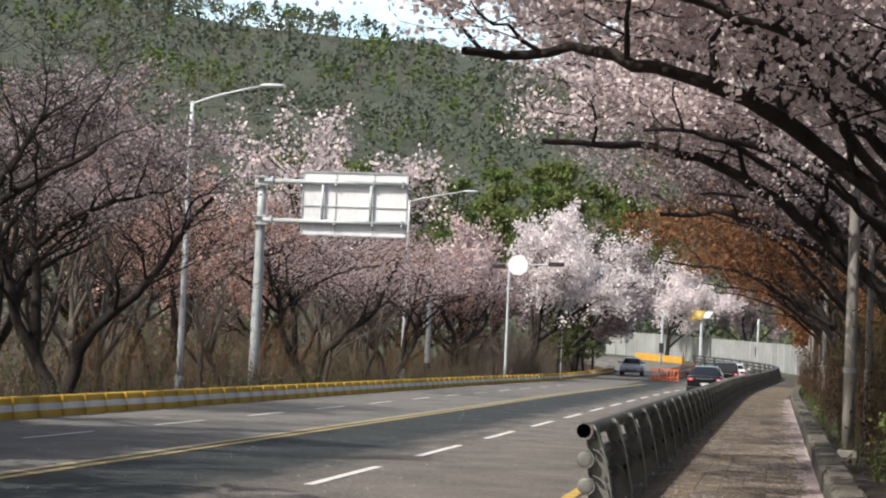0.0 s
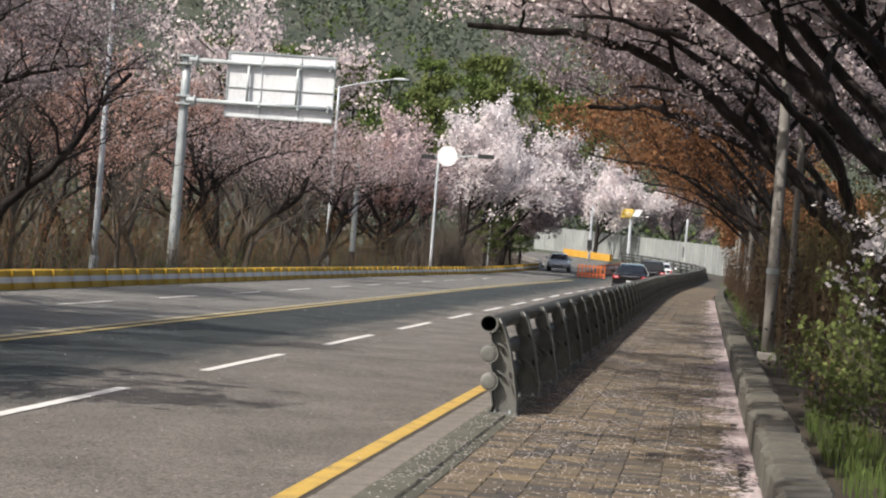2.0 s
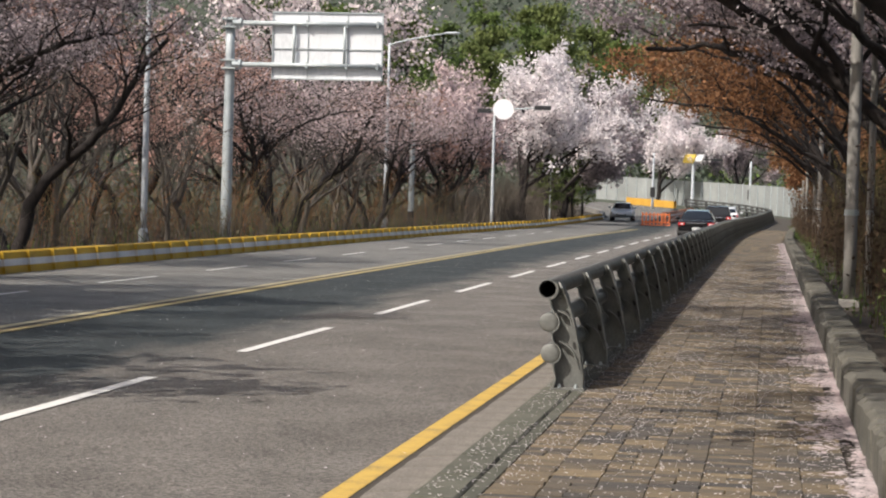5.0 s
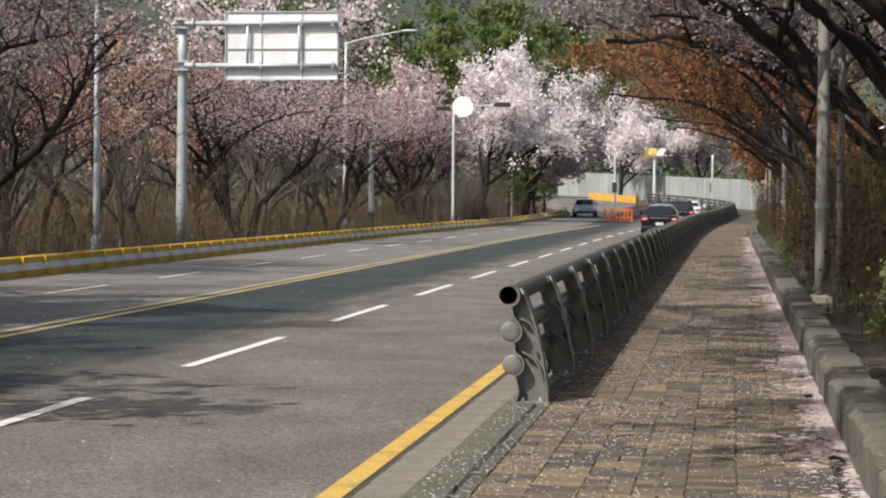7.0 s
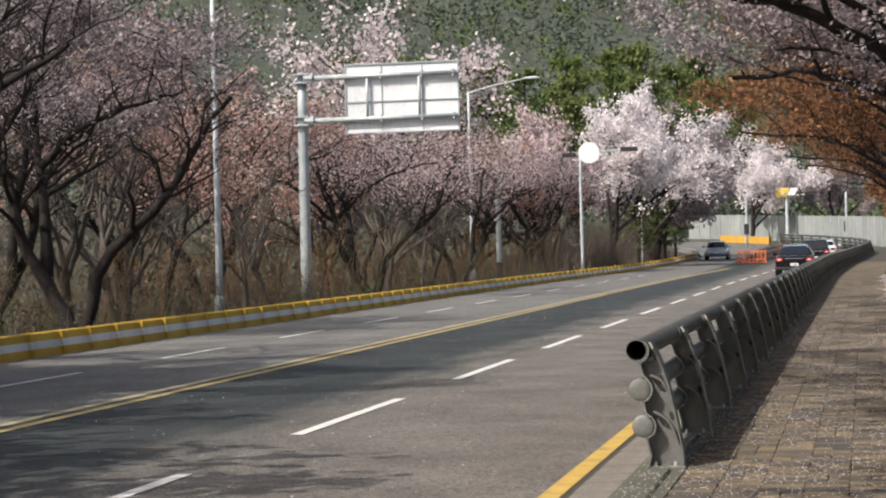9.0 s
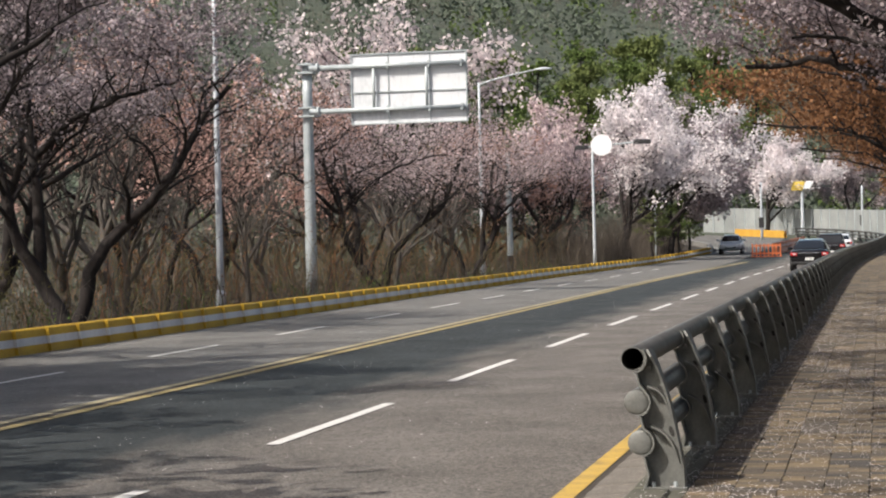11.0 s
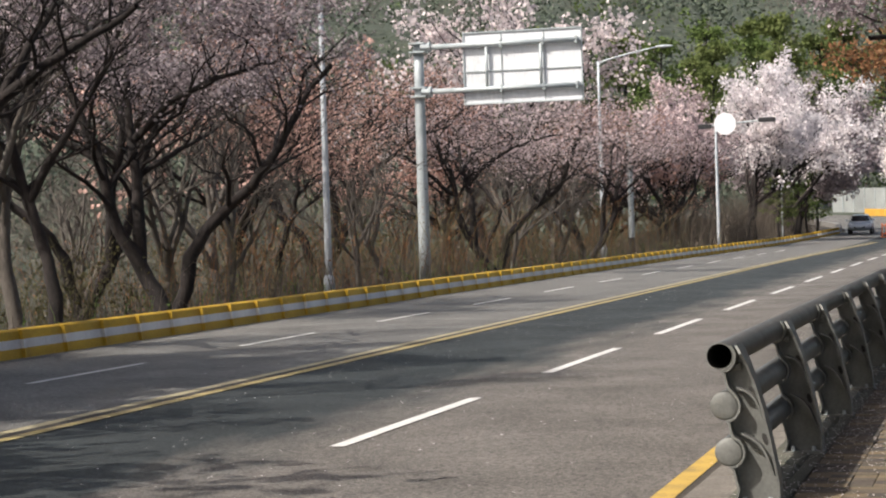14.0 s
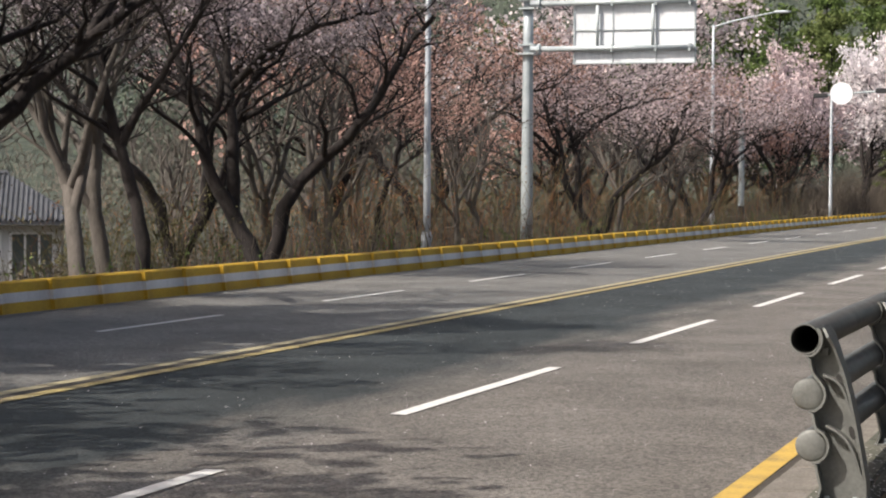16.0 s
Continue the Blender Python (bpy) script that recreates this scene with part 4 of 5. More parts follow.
def grow_tree(seed, trunk=1.6, r0=0.2, lean=(0.0, 0.0), limbs=5, fan=(0, 180), rise_deg=(25, 70), lengths=(4.5, 2.7, 1.5, 0.8), kids=(7, 6, 5),
              leaf=0.04, per_twig=10, puff=0.16, upright=0, open_=0.62, bloom_from=0.0, droop=0.0, clear=0.0, winding=0.15, steep=(-1.0, -1.0)):
    """Branches and leaf pieces of one tree as two meshes. fan: the middle and half width, in degrees, of the ways in which the limbs go out."""
    rnd = random.Random(seed)
    bv, bf, lv, lf = [], [], [], []

    def spine(p, d, length, r, level):
        n = (5, 7, 4, 2, 1)[level]
        wander = (0.10, winding, 0.16, 0.16, 0.18)[level]
        pts, radii, q, dd = [p.copy()], [r], p.copy(), d.normalized()
        tip = (0.8, 0.30, 0.34, 0.4, 0.5)[level]
        for i in range(n):
            dd = (dd + Vector((rnd.gauss(0, 1), rnd.gauss(0, 1), rnd.gauss(0, 0.8))) * wander + Vector((0, 0, (0.0, 0.05, 0.03, 0.02, 0.0)[level] - droop))).normalized()
            if level in (1, 2) and dd.z < steep[level - 1]:
                dd.z = steep[level - 1]
                dd.normalize()
            q = q + dd * length / n
            pts.append(q.copy())
            radii.append(max(0.005, r * (1 - (1 - tip) * (i + 1) / n)))
        tube(pts, radii, (10, 7, 4, 3, 3)[level], False, bv, bf)
        return pts, radii

    def blossoms(pts, count):
        for _ in range(count):
            i = rnd.randrange(len(pts) - 1)
            c = pts[i].lerp(pts[i + 1], rnd.random())
            if c.z < bloom_from * rnd.uniform(0.7, 1.3):
                continue
            c = c + Vector((rnd.gauss(0, 1), rnd.gauss(0, 1), rnd.gauss(0, 1))) * puff * 0.5
            add_piece(lv, lf, c, leaf * rnd.uniform(0.6, 1.35), rnd)

    def branch(p, d, r, level, scale):
        length = lengths[level - 1] * scale
        if p.z + d.normalized().z * length < clear:
            flat = math.hypot(d.x, d.y) or 1.0
            d = Vector((d.x / flat, d.y / flat, max(0.05, (clear + 0.5 - p.z) / length)))
        pts, radii = spine(p, d, length, r, level)
        if level >= 3:
            blossoms(pts, per_twig)
        if level == 4:
            return
        n = len(pts) - 1
        for k in range(kids[level - 1]):
            tpos = 0.22 + 0.78 * (k + rnd.random()) / kids[level - 1]
            i = min(int(tpos * n), n - 1)
            base = pts[i].lerp(pts[i + 1], tpos * n - i)
            axis = (pts[i + 1] - pts[i]).normalized()
            side = Matrix.Rotation(k * 2.4 + rnd.uniform(-0.6, 0.6), 3, axis) @ axis.orthogonal().normalized()
            side.z *= 0.75
            nd = axis + side * open_ * rnd.uniform(0.75, 1.45)
            branch(base, nd, radii[i] * (0.62, 0.6, 0.6)[level - 1], level + 1, scale * rnd.uniform(0.7, 1.15) * (1.1 - 0.35 * tpos))

    pts, radii = spine(Vector((0, 0, -0.3)), Vector((lean[0], lean[1], 1)), trunk + 0.3, r0, 0)
    for k in range(limbs):
        az = radians(fan[0] + fan[1] * (2 * (k + rnd.uniform(0.2, 0.8)) / limbs - 1))
        el = radians(rnd.uniform(*rise_deg)) if k >= upright else radians(rnd.uniform(72, 86))
        d = Vector((math.cos(az) * math.cos(el), math.sin(az) * math.cos(el), math.sin(el)))
        i = len(pts) - 1 - (k % 3)
        branch(pts[i], d, radii[i] * rnd.uniform(0.55, 0.78), 1, rnd.uniform(0.85, 1.15))
    return mesh_of("trunk", bv, bf, None, True), mesh_of("crown", lv, lf, None)


def gnarled_tree(seed, stems, lengths=(3.0, 1.5, 0.75), kids=(9, 6, 5), leaf=0.034, per_twig=10, puff=0.22, low=3.4, reach=(0.35, 0.0), tilt=(-4, 34), bare=0.42, gnarl=0.13):
    """An old tree of crooked stems. stems: (stem that it leaves or None, how far up that, azimuth, elevations on the way, length, radius)."""
    rnd = random.Random(seed)
    bv, bf, lv, lf = [], [], [], []
    lines = []

    def crooked(p, az, elevations, length, r, tip, step, kink, sides):
        n = max(2, int(length / step))
        pts, radii, q, turn = [p.copy()], [r], p.copy(), 0.0
        for i in range(n):
            t = i / max(1, n - 1) * (len(elevations) - 1)
            k = min(int(t), len(elevations) - 2) if len(elevations) > 1 else 0
            e = elevations[k] + (elevations[k + 1] - elevations[k]) * (t - k) if len(elevations) > 1 else elevations[0]
            turn = turn * 0.7 + rnd.gauss(0, kink * 1.5)
            e, a = radians(e) + rnd.gauss(0, kink), radians(az) + turn
            q = q + Vector((math.cos(a) * math.cos(e), math.sin(a) * math.cos(e), math.sin(e))) * length / n
            pts.append(q.copy())
            swell = 1.0 + (rnd.uniform(-0.08, 0.1) if sides > 5 else 0.0)
            radii.append(max(0.0055, r * (1 - (1 - tip) * (i + 1) / n) * swell))
        tube(pts, radii, sides, False, bv, bf)
        return pts, radii

    def along(line, t):
        pts, radii = line
        n = len(pts) - 1
        i = min(int(t * n), n - 1)
        return pts[i].lerp(pts[i + 1], t * n - i), (pts[i + 1] - pts[i]).normalized(), radii[i]

    def bloom(pts):
        for _ in range(per_twig):
            i = rnd.randrange(len(pts) - 1)
            c = pts[i].lerp(pts[i + 1], rnd.random())
            if c.z < low * rnd.uniform(0.75, 1.3):
                continue
            c = c + Vector((rnd.gauss(0, 1), rnd.gauss(0, 1), rnd.gauss(0, 0.8))) * puff * 0.5
            add_piece(lv, lf, c, leaf * rnd.uniform(0.6, 1.4), rnd)

    def shoots(line, level, scale, start):
        count = kids[level]
        for k in range(count):
            t = start + (1 - start) * (k + rnd.random()) / count
            base, axis, r = along(line, t)
            flat = Vector((axis.x + reach[0] * (level == 0), axis.y + reach[1] * (level == 0)))
            mid = math.degrees(math.atan2(flat.y, flat.x)) if flat.length > 0.05 else rnd.uniform(0, 360)
            az = mid + (1 if k % 2 else -1) * rnd.uniform(20, 95 if level else 120)
            e0 = rnd.uniform(*tilt) + (18 if level == 0 else 0)
            if base.z < low:
                e0 = max(e0, 28)
            length = lengths[level] * scale * rnd.uniform(0.65, 1.2) * (1.12 - 0.4 * t)
            child = crooked(base, az, (e0 + 14, e0, e0 - 10, e0 + 8), length, max(0.0065, r * (0.5, 0.55, 0.6)[level]), 0.28, (0.35, 0.3, 0.32)[level], (gnarl * 1.25, 0.17, 0.2)[level], (6, 4, 3)[level])
            if level:
                bloom(child[0])
            if level < 2:
                shoots(child, level + 1, scale * rnd.uniform(0.8, 1.1), 0.2)

    for source, t, az, elevations, length, r in stems:
        start = Vector((0, 0, -0.35)) if source is None else along(lines[source], t)[0]
        lines.append(crooked(start, az, elevations, length, r, 0.3, 0.32, gnarl, 9))
    for line in lines:
        shoots(line, 0, 1.0, bare)
    return mesh_of("trunk", bv, bf, None, True), mesh_of("crown", lv, lf, None)


def plant(x, y, z, meshes, turn, size, bark, petals, label, category="tree", group="cherry trees", name="cherry_tree"):
    top = thing(name, pose(x, y, z, 0, 0, turn), label, category, group)
    for nm, me, mat in (("trunk", meshes[0], bark), ("crown", meshes[1], petals)):
        if not len(me.vertices):
            continue
        if not me.materials:
            me.materials.append(mat)
        ob = new(nm, me)
        ob.parent = top
        ob.scale = (size, size, size)
        ob.material_slots[0].link = "OBJECT"
        ob.material_slots[0].material = mat
    return top


FADE = "old cherry tree with dark spreading limbs and fading blossom"
WHITE = "cherry tree in full white blossom behind the road barrier"
PINKY = "cherry tree with pink buds behind the road barrier"
REDDISH = "cherry tree with reddish young leaves behind the barrier"
RUSTY = "tree with rust-brown young leaves over the footway"

FULL = [grow_tree(41 + i, 1.8, 0.2, (0.05, 0.05), 5, (0, 180), (22, 75), (4.6, 2.7, 1.5, 0.8), (6, 5, 4), 0.095, 18, 0.45, 1, 0.62, 2.2) for i in range(3)]
BLUSH = [grow_tree(61 + i, 1.6, 0.2, (0.25, 0.1), 5, (0, 180), (30, 70), (4.8, 2.8, 1.6, 0.85), (6, 5, 4), 0.065, 13, 0.35, 1, 0.62, 2.6, 0.0, 1.4, 0.22, (0.2, -0.3)) for i in range(2)]
CLOUD = [grow_tree(141 + i, 1.8, 0.2, (0.05, 0.05), 5, (0, 180), (18, 72), (4.8, 2.7, 1.5, 0.8), (6, 5, 4), 0.062, 22, 0.30, 1, 0.64, 3.0) for i in range(2)]
TWIN = ((None, 0, 178, (60, 56, 64, 84, 62, 72), 6.2, 0.19), (0, 0.27, 120, (86, 80, 58, 84, 80), 4.8, 0.15), (None, 0, 5, (84, 66, 46, 38, 74, 52), 6.6, 0.17), (0, 0.6, 215, (40, 32, 20), 3.6, 0.09), (1, 0.55, 350, (38, 22, 12), 4.2, 0.085))
SLIM = ((None, 0, 180, (86, 74, 62, 86, 84), 6.0, 0.14), (0, 0.45, 0, (58, 46, 74), 3.8, 0.085), (0, 0.47, 185, (34, 42, 50), 2.6, 0.06), (0, 0.7, 20, (48, 30, 22), 3.2, 0.06))
STOUT = ((None, 0, 0, (78, 62, 80, 88, 76), 7.2, 0.30), (0, 0.42, 5, (48, 42, 30, 24), 6.0, 0.17), (0, 0.55, 175, (66, 58, 40), 4.6, 0.13), (0, 0.7, 300, (40, 26, 18), 4.6, 0.11), (1, 0.5, 60, (62, 50, 30), 3.6, 0.08))
ARCH = ((None, 0, 180, (70, 54, 44, 30, 12, -4), 12.0, 0.19), (0, 0.16, 222, (64, 50, 30, 12, 0), 9.0, 0.12), (0, 0.24, 146, (66, 48, 30, 10, 0), 9.0, 0.11), (0, 0.42, 186, (56, 40, 24, 6), 7.5, 0.09), (0, 0.1, 60, (82, 66, 50), 6.0, 0.10))
LEANING = ((None, 0, 180, (82, 66, 60, 66, 58), 8.5, 0.16), (0, 0.34, 205, (50, 42, 30, 18), 6.2, 0.09), (0, 0.44, 150, (54, 40, 26, 14), 6.2, 0.085), (0, 0.6, 10, (60, 50, 40), 4.0, 0.07), (0, 0.26, 172, (46, 34, 20, 6), 7.0, 0.085))
OLD = [gnarled_tree(11, TWIN, leaf=0.036, per_twig=18, low=5.0), gnarled_tree(12, SLIM, (2.6, 1.4, 0.7), (9, 6, 5), 0.035, 17, low=5.0), gnarled_tree(13, STOUT, (3.2, 1.6, 0.8), (8, 6, 4), 0.026, 1, low=6.5)]
BUDDING = [gnarled_tree(21, TWIN, (3.0, 1.5, 0.75), (8, 6, 5), 0.036, 6, 0.26, 3.8), gnarled_tree(22, SLIM, (3.2, 1.7, 0.85), (8, 6, 5), 0.038, 7, 0.26, 3.4)]
ARCHED = [gnarled_tree(31 + i, ARCH, (3.6, 1.8, 0.85), (9, 7, 4), 0.048, 24, 0.30, 4.3, (-0.5, 0.0), (-6, 28), 0.38) for i in range(2)]
RUSTED = [gnarled_tree(41 + i, LEANING, (3.0, 1.6, 0.8), (8, 6, 4), 0.046, 14, 0.28, 3.4, (-0.4, 0.0), (-4, 34), 0.34) for i in range(2)]
HIGH = grow_tree(95, 5.6, 0.26, (-0.35, 0.0), 7, (180, 85), (8, 38), (8.2, 4.0, 2.0, 1.0), (6, 5, 4), 0.085, 14, 0.4, 1, 0.6, 6.0, 0.0, 7.2)
BARE = [grow_tree(71 + i, 2.4, 0.16, (0.05, 0.08), 5, (0, 180), (40, 78), (4.2, 2.4, 1.4, 0.7), (5, 4, 3), 0.03, 1, 0.2, 1, 0.55) for i in range(2)]

# behind the striped barrier
# trees at y < 5 are added out of view to cast shade on the lanes
for x, y, kind, v, turn, size, bark, mat, lab in (
        (-12.9, -4.9, FULL, 1, 200, 1.3, BARK, PETAL_DUSK, FADE), (-12.9, 1.6, CLOUD, 0, 60, 1.25, BARK, PETAL_DUSK, FADE),
        (-14.6, -4.0, FULL, 0, 170, 1.8, BARK, PETAL_DUSK, FADE), (-15.0, 3.6, CLOUD, 1, 20, 1.6, BARK, PETAL_DUSK, FADE), (-15.4, 4.0, OLD, 2, 60, 1.0, BARK, PETAL_DUSK, FADE), (-22.5, 52.0, BLUSH, 1, 300, 1.35, BARK, RUST_RED, REDDISH),
        (-19.5, 68.0, BLUSH, 0, 120, 1.05, BARK, RUST_RED, REDDISH),
        (-18.5, 96.0, BLUSH, 1, 45, 1.05, BARK, RUST_RED, REDDISH), (-17.5, 108.0, BLUSH, 0, 75, 1.3, BARK, PETAL_PINK, PINKY), (-26.9, 104.0, BLUSH, 1, 200, 2.1, BARK, PETAL, "tall pale cherry tree behind the road sign"), (-19.0, 119.0, CLOUD, 0, 200, 1.25, BARK, PETAL_PINK, PINKY),
        (-14.5, 127.0, CLOUD, 1, 300, 1.45, BARK, PETAL_WHITE, WHITE), (-14.0, 138.0, CLOUD, 0, 20, 1.5, BARK, PETAL_WHITE, WHITE), (-14.6, 152.0, CLOUD, 0, 80, 1.5, BARK, PETAL_DUSK, FADE), (-13.4, 144.0, FULL, 1, 10, 1.35, BARK, PETAL_DUSK, FADE)):
    if y < 100:
        x, y, size = 2.3 + (x - 2.3) * 1.13, -12.1 + (y + 12.1) * 1.13, size * 1.08
    plant(x, y, -0.12 + rise(y) * 0.8, kind[v], turn, size, bark, mat, lab)
for x, y, kind, v, turn, size, mat, lab in (
        (-16.3, 17.4, OLD, 2, 0, 0.95, PETAL_DUSK, FADE), (-16.5, 26.3, OLD, 1, 0, 1.2, PETAL_DUSK, FADE), (-16.6, 32.6, OLD, 0, 0, 1.15, PETAL_DUSK, FADE),
        (-22.0, 39.0, OLD, 0, 200, 1.1, PETAL_DUSK, FADE), (-20.4, 50.0, BUDDING, 1, 150, 0.95, RUST_RED, REDDISH), (-22.5, 60.0, BUDDING, 0, 160, 1.2, RUST_RED, REDDISH),
        (-16.8, 65.0, BUDDING, 0, 12, 1.05, PETAL_PINK, PINKY), (-19.6, 74.0, BUDDING, 1, 170, 1.1, PETAL_PINK, PINKY),
        (-17.5, 85.0, BUDDING, 0, 190, 1.0, PETAL_PINK, PINKY), (-19.5, 94.5, BUDDING, 1, 30, 1.1, RUST_RED, REDDISH), (-16.8, 112.5, BUDDING, 0, 60, 1.1, PETAL_PINK, PINKY)):
    plant(x, y, -0.12, kind[v], turn, size, BARK, mat, lab)
# leaning over the footway
for x, y, kind, v, turn, size, mat, lab in (
        (7.0, 7.0, ARCHED, 1, 6, 1.0, PETAL, FADE), (6.8, 19.0, ARCHED, 0, 0, 1.0, PETAL, FADE), (7.6, 31.0, ARCHED, 1, -14, 0.95, PETAL_DUSK, FADE),
        (6.0, 41.0, RUSTED, 0, 8, 1.05, RUST, RUSTY), (5.5, 54.0, RUSTED, 1, -28, 1.05, RUST, RUSTY), (6.4, 66.0, RUSTED, 0, 25, 1.1, RUST, RUSTY), (5.8, 79.0, RUSTED, 1, -6, 1.0, RUST, RUSTY), (7.0, 92.0, RUSTED, 0, 40, 1.0, RUST, RUSTY)):
    plant(x, y, 0.15, kind[v], turn, size, BARK, mat, lab)
# tall trees mostly out of view, added for dappled shade on footway and limbs
for x, y, turn, size in ((8.6, 0.5, 5, 1.0), (7.6, 11.0, 10, 1.0), (8.6, 23.0, -12, 1.0), (7.3, -8.5, -20, 0.85), (4.8, -15.5, 15, 1.1), (5.4, -25.0, -10, 1.2)):
    plant(x, y, 0.1, HIGH, turn, size, BARK, PETAL, "tall cherry tree mostly out of view, added to shade the footway")
# past the noise wall and on the inside of the bend
for x, y, v, turn, size, mat in ((-9.2, 203.0, 0, 0, 1.3, PETAL_WHITE), (-1.0, 210.0, 1, 60, 1.15, PETAL_DUSK), (-17.0, 222.0, 2, 10, 1.1, PETAL_WHITE), (7.5, 196.0, 2, 200, 1.0, RUST), (11.0, 178.0, 1, 90, 1.0, RUST), (10.5, 156.0, 0, 30, 1.0, RUST), (9.5, 138.0, 1, 30, 1.0, RUST), (8.0, 120.0, 2, 80, 1.0, RUST), (8.0, 104.0, 1, 150, 1.0, RUST)):
    plant(x, y, rise(y), FULL[v], turn, size, BARK, mat, "flowering tree behind the grey noise wall" if mat is not RUST else "rust-leaved tree behind the footway", group="trees by the bend")
# bare trees in the wood
rnd = random.Random(5)
for k in range(26):
    y = 8 + k * 4.6 + rnd.uniform(-1.5, 1.5)
    x = rnd.uniform(-32, -21)
    plant(x, y, -0.3 - max(0, (-x - 18) * 0.17), BARE[k % 2], rnd.uniform(0, 360), rnd.uniform(0.9, 1.25), BARK_GREY, DRY, "bare grey-barked tree in the wood", group="bare trees", name="bare_tree")
for x, y, turn, size in ((-17.6, 25.6, 40, 1.15), (-18.3, 28.2, 211, 1.15), (-18.6, 41.0, 15, 0.8), (-17.4, 49.0, 301, 0.6), (-18.0, 54.2, 150, 0.75), (-17.2, 69.0, 77, 0.7), (-17.6, 79.5, 222, 0.75)):
    plant(x, y, -0.2, BARE[turn % 2], turn, size, BARK_GREY, DRY, "bare grey-barked tree in the wood", group="bare trees", name="bare_tree")


def pine(seed):
    rnd = random.Random(seed)
    bv, bf, lv, lf = [], [], [], []
    pts = [Vector((0.2 * math.sin(i), 0.15 * math.cos(1.7 * i), 1.5 * i)) for i in range(9)]
    tube(pts, [0.22 - 0.022 * i for i in range(9)], 7, False, bv, bf)
    for k in range(46):
        z = rnd.uniform(2.5, 12.0)
        az, reach = rnd.uniform(0, 6.28), (12.8 - z) * 0.28 + 0.7
        a = pts[min(int(z / 1.5), 7)]
        b = a + Vector((math.cos(az) * reach, math.sin(az) * reach, rnd.uniform(0.1, 0.8)))
        a = Vector((a.x, a.y, z))
        b.z = z + rnd.uniform(0.0, 0.9)
        tube([a, a.lerp(b, 0.5) + Vector((0, 0, 0.1)), b], [0.06, 0.04, 0.02], 4, False, bv, bf)
        for _ in range(70):
            c = a.lerp(b, rnd.uniform(0.35, 1.08)) + Vector((rnd.gauss(0, 0.3), rnd.gauss(0, 0.3), rnd.gauss(0.1, 0.2)))
            add_piece(lv, lf, c, rnd.uniform(0.10, 0.26), rnd, 0.45)
    return mesh_of("trunk", bv, bf, None, True), mesh_of("crown", lv, lf, None)


PINE = [pine(3), pine(4)]
for k, (x, y, z, s) in enumerate(((-26, 160, 2.5, 1.15), (-30, 166, 3, 1.2), (-25, 172, 2.5, 1.1), (-34, 160, 3, 1.2), (-22.5, 166, 2, 1.0), (-38, 168, 3, 1.25), (-31, 176, 3, 1.2), (-42, 164, 3, 1.25), (-13.4, 132, 0.1, 0.42), (-12.4, 141, 0.2, 0.5), (-12.4, 149, 0.3, 0.52), (-31, 228, 3, 1.5), (-27, 234, 3, 1.6), (-23, 229, 3, 1.45), (-19.5, 236, 3, 1.6), (-15.5, 230, 3, 1.4), (-12.0, 238, 3, 1.5), (-25, 242, 4, 1.75), (-33, 240, 4, 1.7), (-17.5, 246, 4, 1.7), (-29, 250, 4, 1.8))):
    plant(x, y, z, PINE[k % 2], 70 * k, s, BARK, LEAF_FRESH if k % 3 else LEAF_GREEN, "bright green pine tree on the slope", group="pine trees", name="pine_tree")


# ---------------------------------------------------------------- woods, undergrowth, petals
def far_woods(name, seed, spots, mat, label, slim, count, stretch):
    rnd = random.Random(seed)
    lv, lf = [], []
    for x, y, d in spots:
        z = lay_of_land(x, y)
        r = rnd.uniform(1.8, 3.4)
        h = rnd.uniform(3.0, 5.5)
        s = 0.08 + 0.0008 * d
        n = int(count * (1.6 if d < 160 else (1.0 if d < 420 else 0.55)))
        for _ in range(n):
            a, q, v = rnd.uniform(0, 6.28), math.sqrt(rnd.random()), rnd.random()
            w = r * q * (1.0 - 0.75 * abs(v - 0.4))
            c = Vector((x + math.cos(a) * w, y + math.sin(a) * w, z + 1.0 + v * h * 1.5))
            u = rand_unit(rnd)
            u.z = u.z * stretch + (stretch - 1) * 0.5
            u = u.normalized() * s * rnd.uniform(0.7, 1.5) * (1.6 if slim < 0.3 else 1.0)
            p = Matrix.Rotation(rnd.uniform(0, 6.28), 3, u.normalized()) @ u.orthogonal().normalized() * s * slim
            b = len(lv)
            lv.extend((c - u, c + p, c + u, c - p))
            lf.append((b, b + 1, b + 2, b + 3))
    return tagged(new(name, mesh_of(name, lv, lf, mat)), label, "woods", "", "stuff")


rnd = random.Random(21)
spots = {"green": [], "bare": [], "fresh": []}
for _ in range(7000):
    d = 60 + 1000 * rnd.random() ** 1.6
    b = rnd.uniform(-0.47, 0.10) if d > 120 else rnd.uniform(-0.60, 0.2)
    x, y = 2.4 + d * math.sin(b), -17 + d * math.cos(b)
    a = math.atan2(y - BEND, x + RADIUS)
    rr = math.hypot(x + RADIUS, y - BEND) - RADIUS
    if (y < BEND and -31 < x < 9) or (y >= BEND and -24 < rr < 30) or (0 < x < 30 and y < 230):
        continue
    if x > 9 and y < 120:
        continue
    if math.hypot(x + 30, y - 52) < 9 or (d < 82 and b < -0.40):
        continue
    n = noise.noise(Vector((x, y, 0)) * 0.02) + rnd.uniform(-0.35, 0.35)
    kind = "bare" if d < 150 else ("green" if n > -0.05 else ("bare" if n > -0.42 else "fresh"))
    spots[kind].append((x, y, d))
far_woods("evergreen_wood", 1, spots["green"], LEAF_HAZED, "dark green wooded hillside", 0.8, 46, 1.0)
far_woods("bare_wood", 2, spots["bare"], DRY, "grey-brown leafless wood on the slope", 0.12, 48, 2.0)
far_woods("fresh_wood", 3, spots["fresh"], LEAF_GREEN, "fresh green trees on the hillside", 0.75, 70, 1.0)


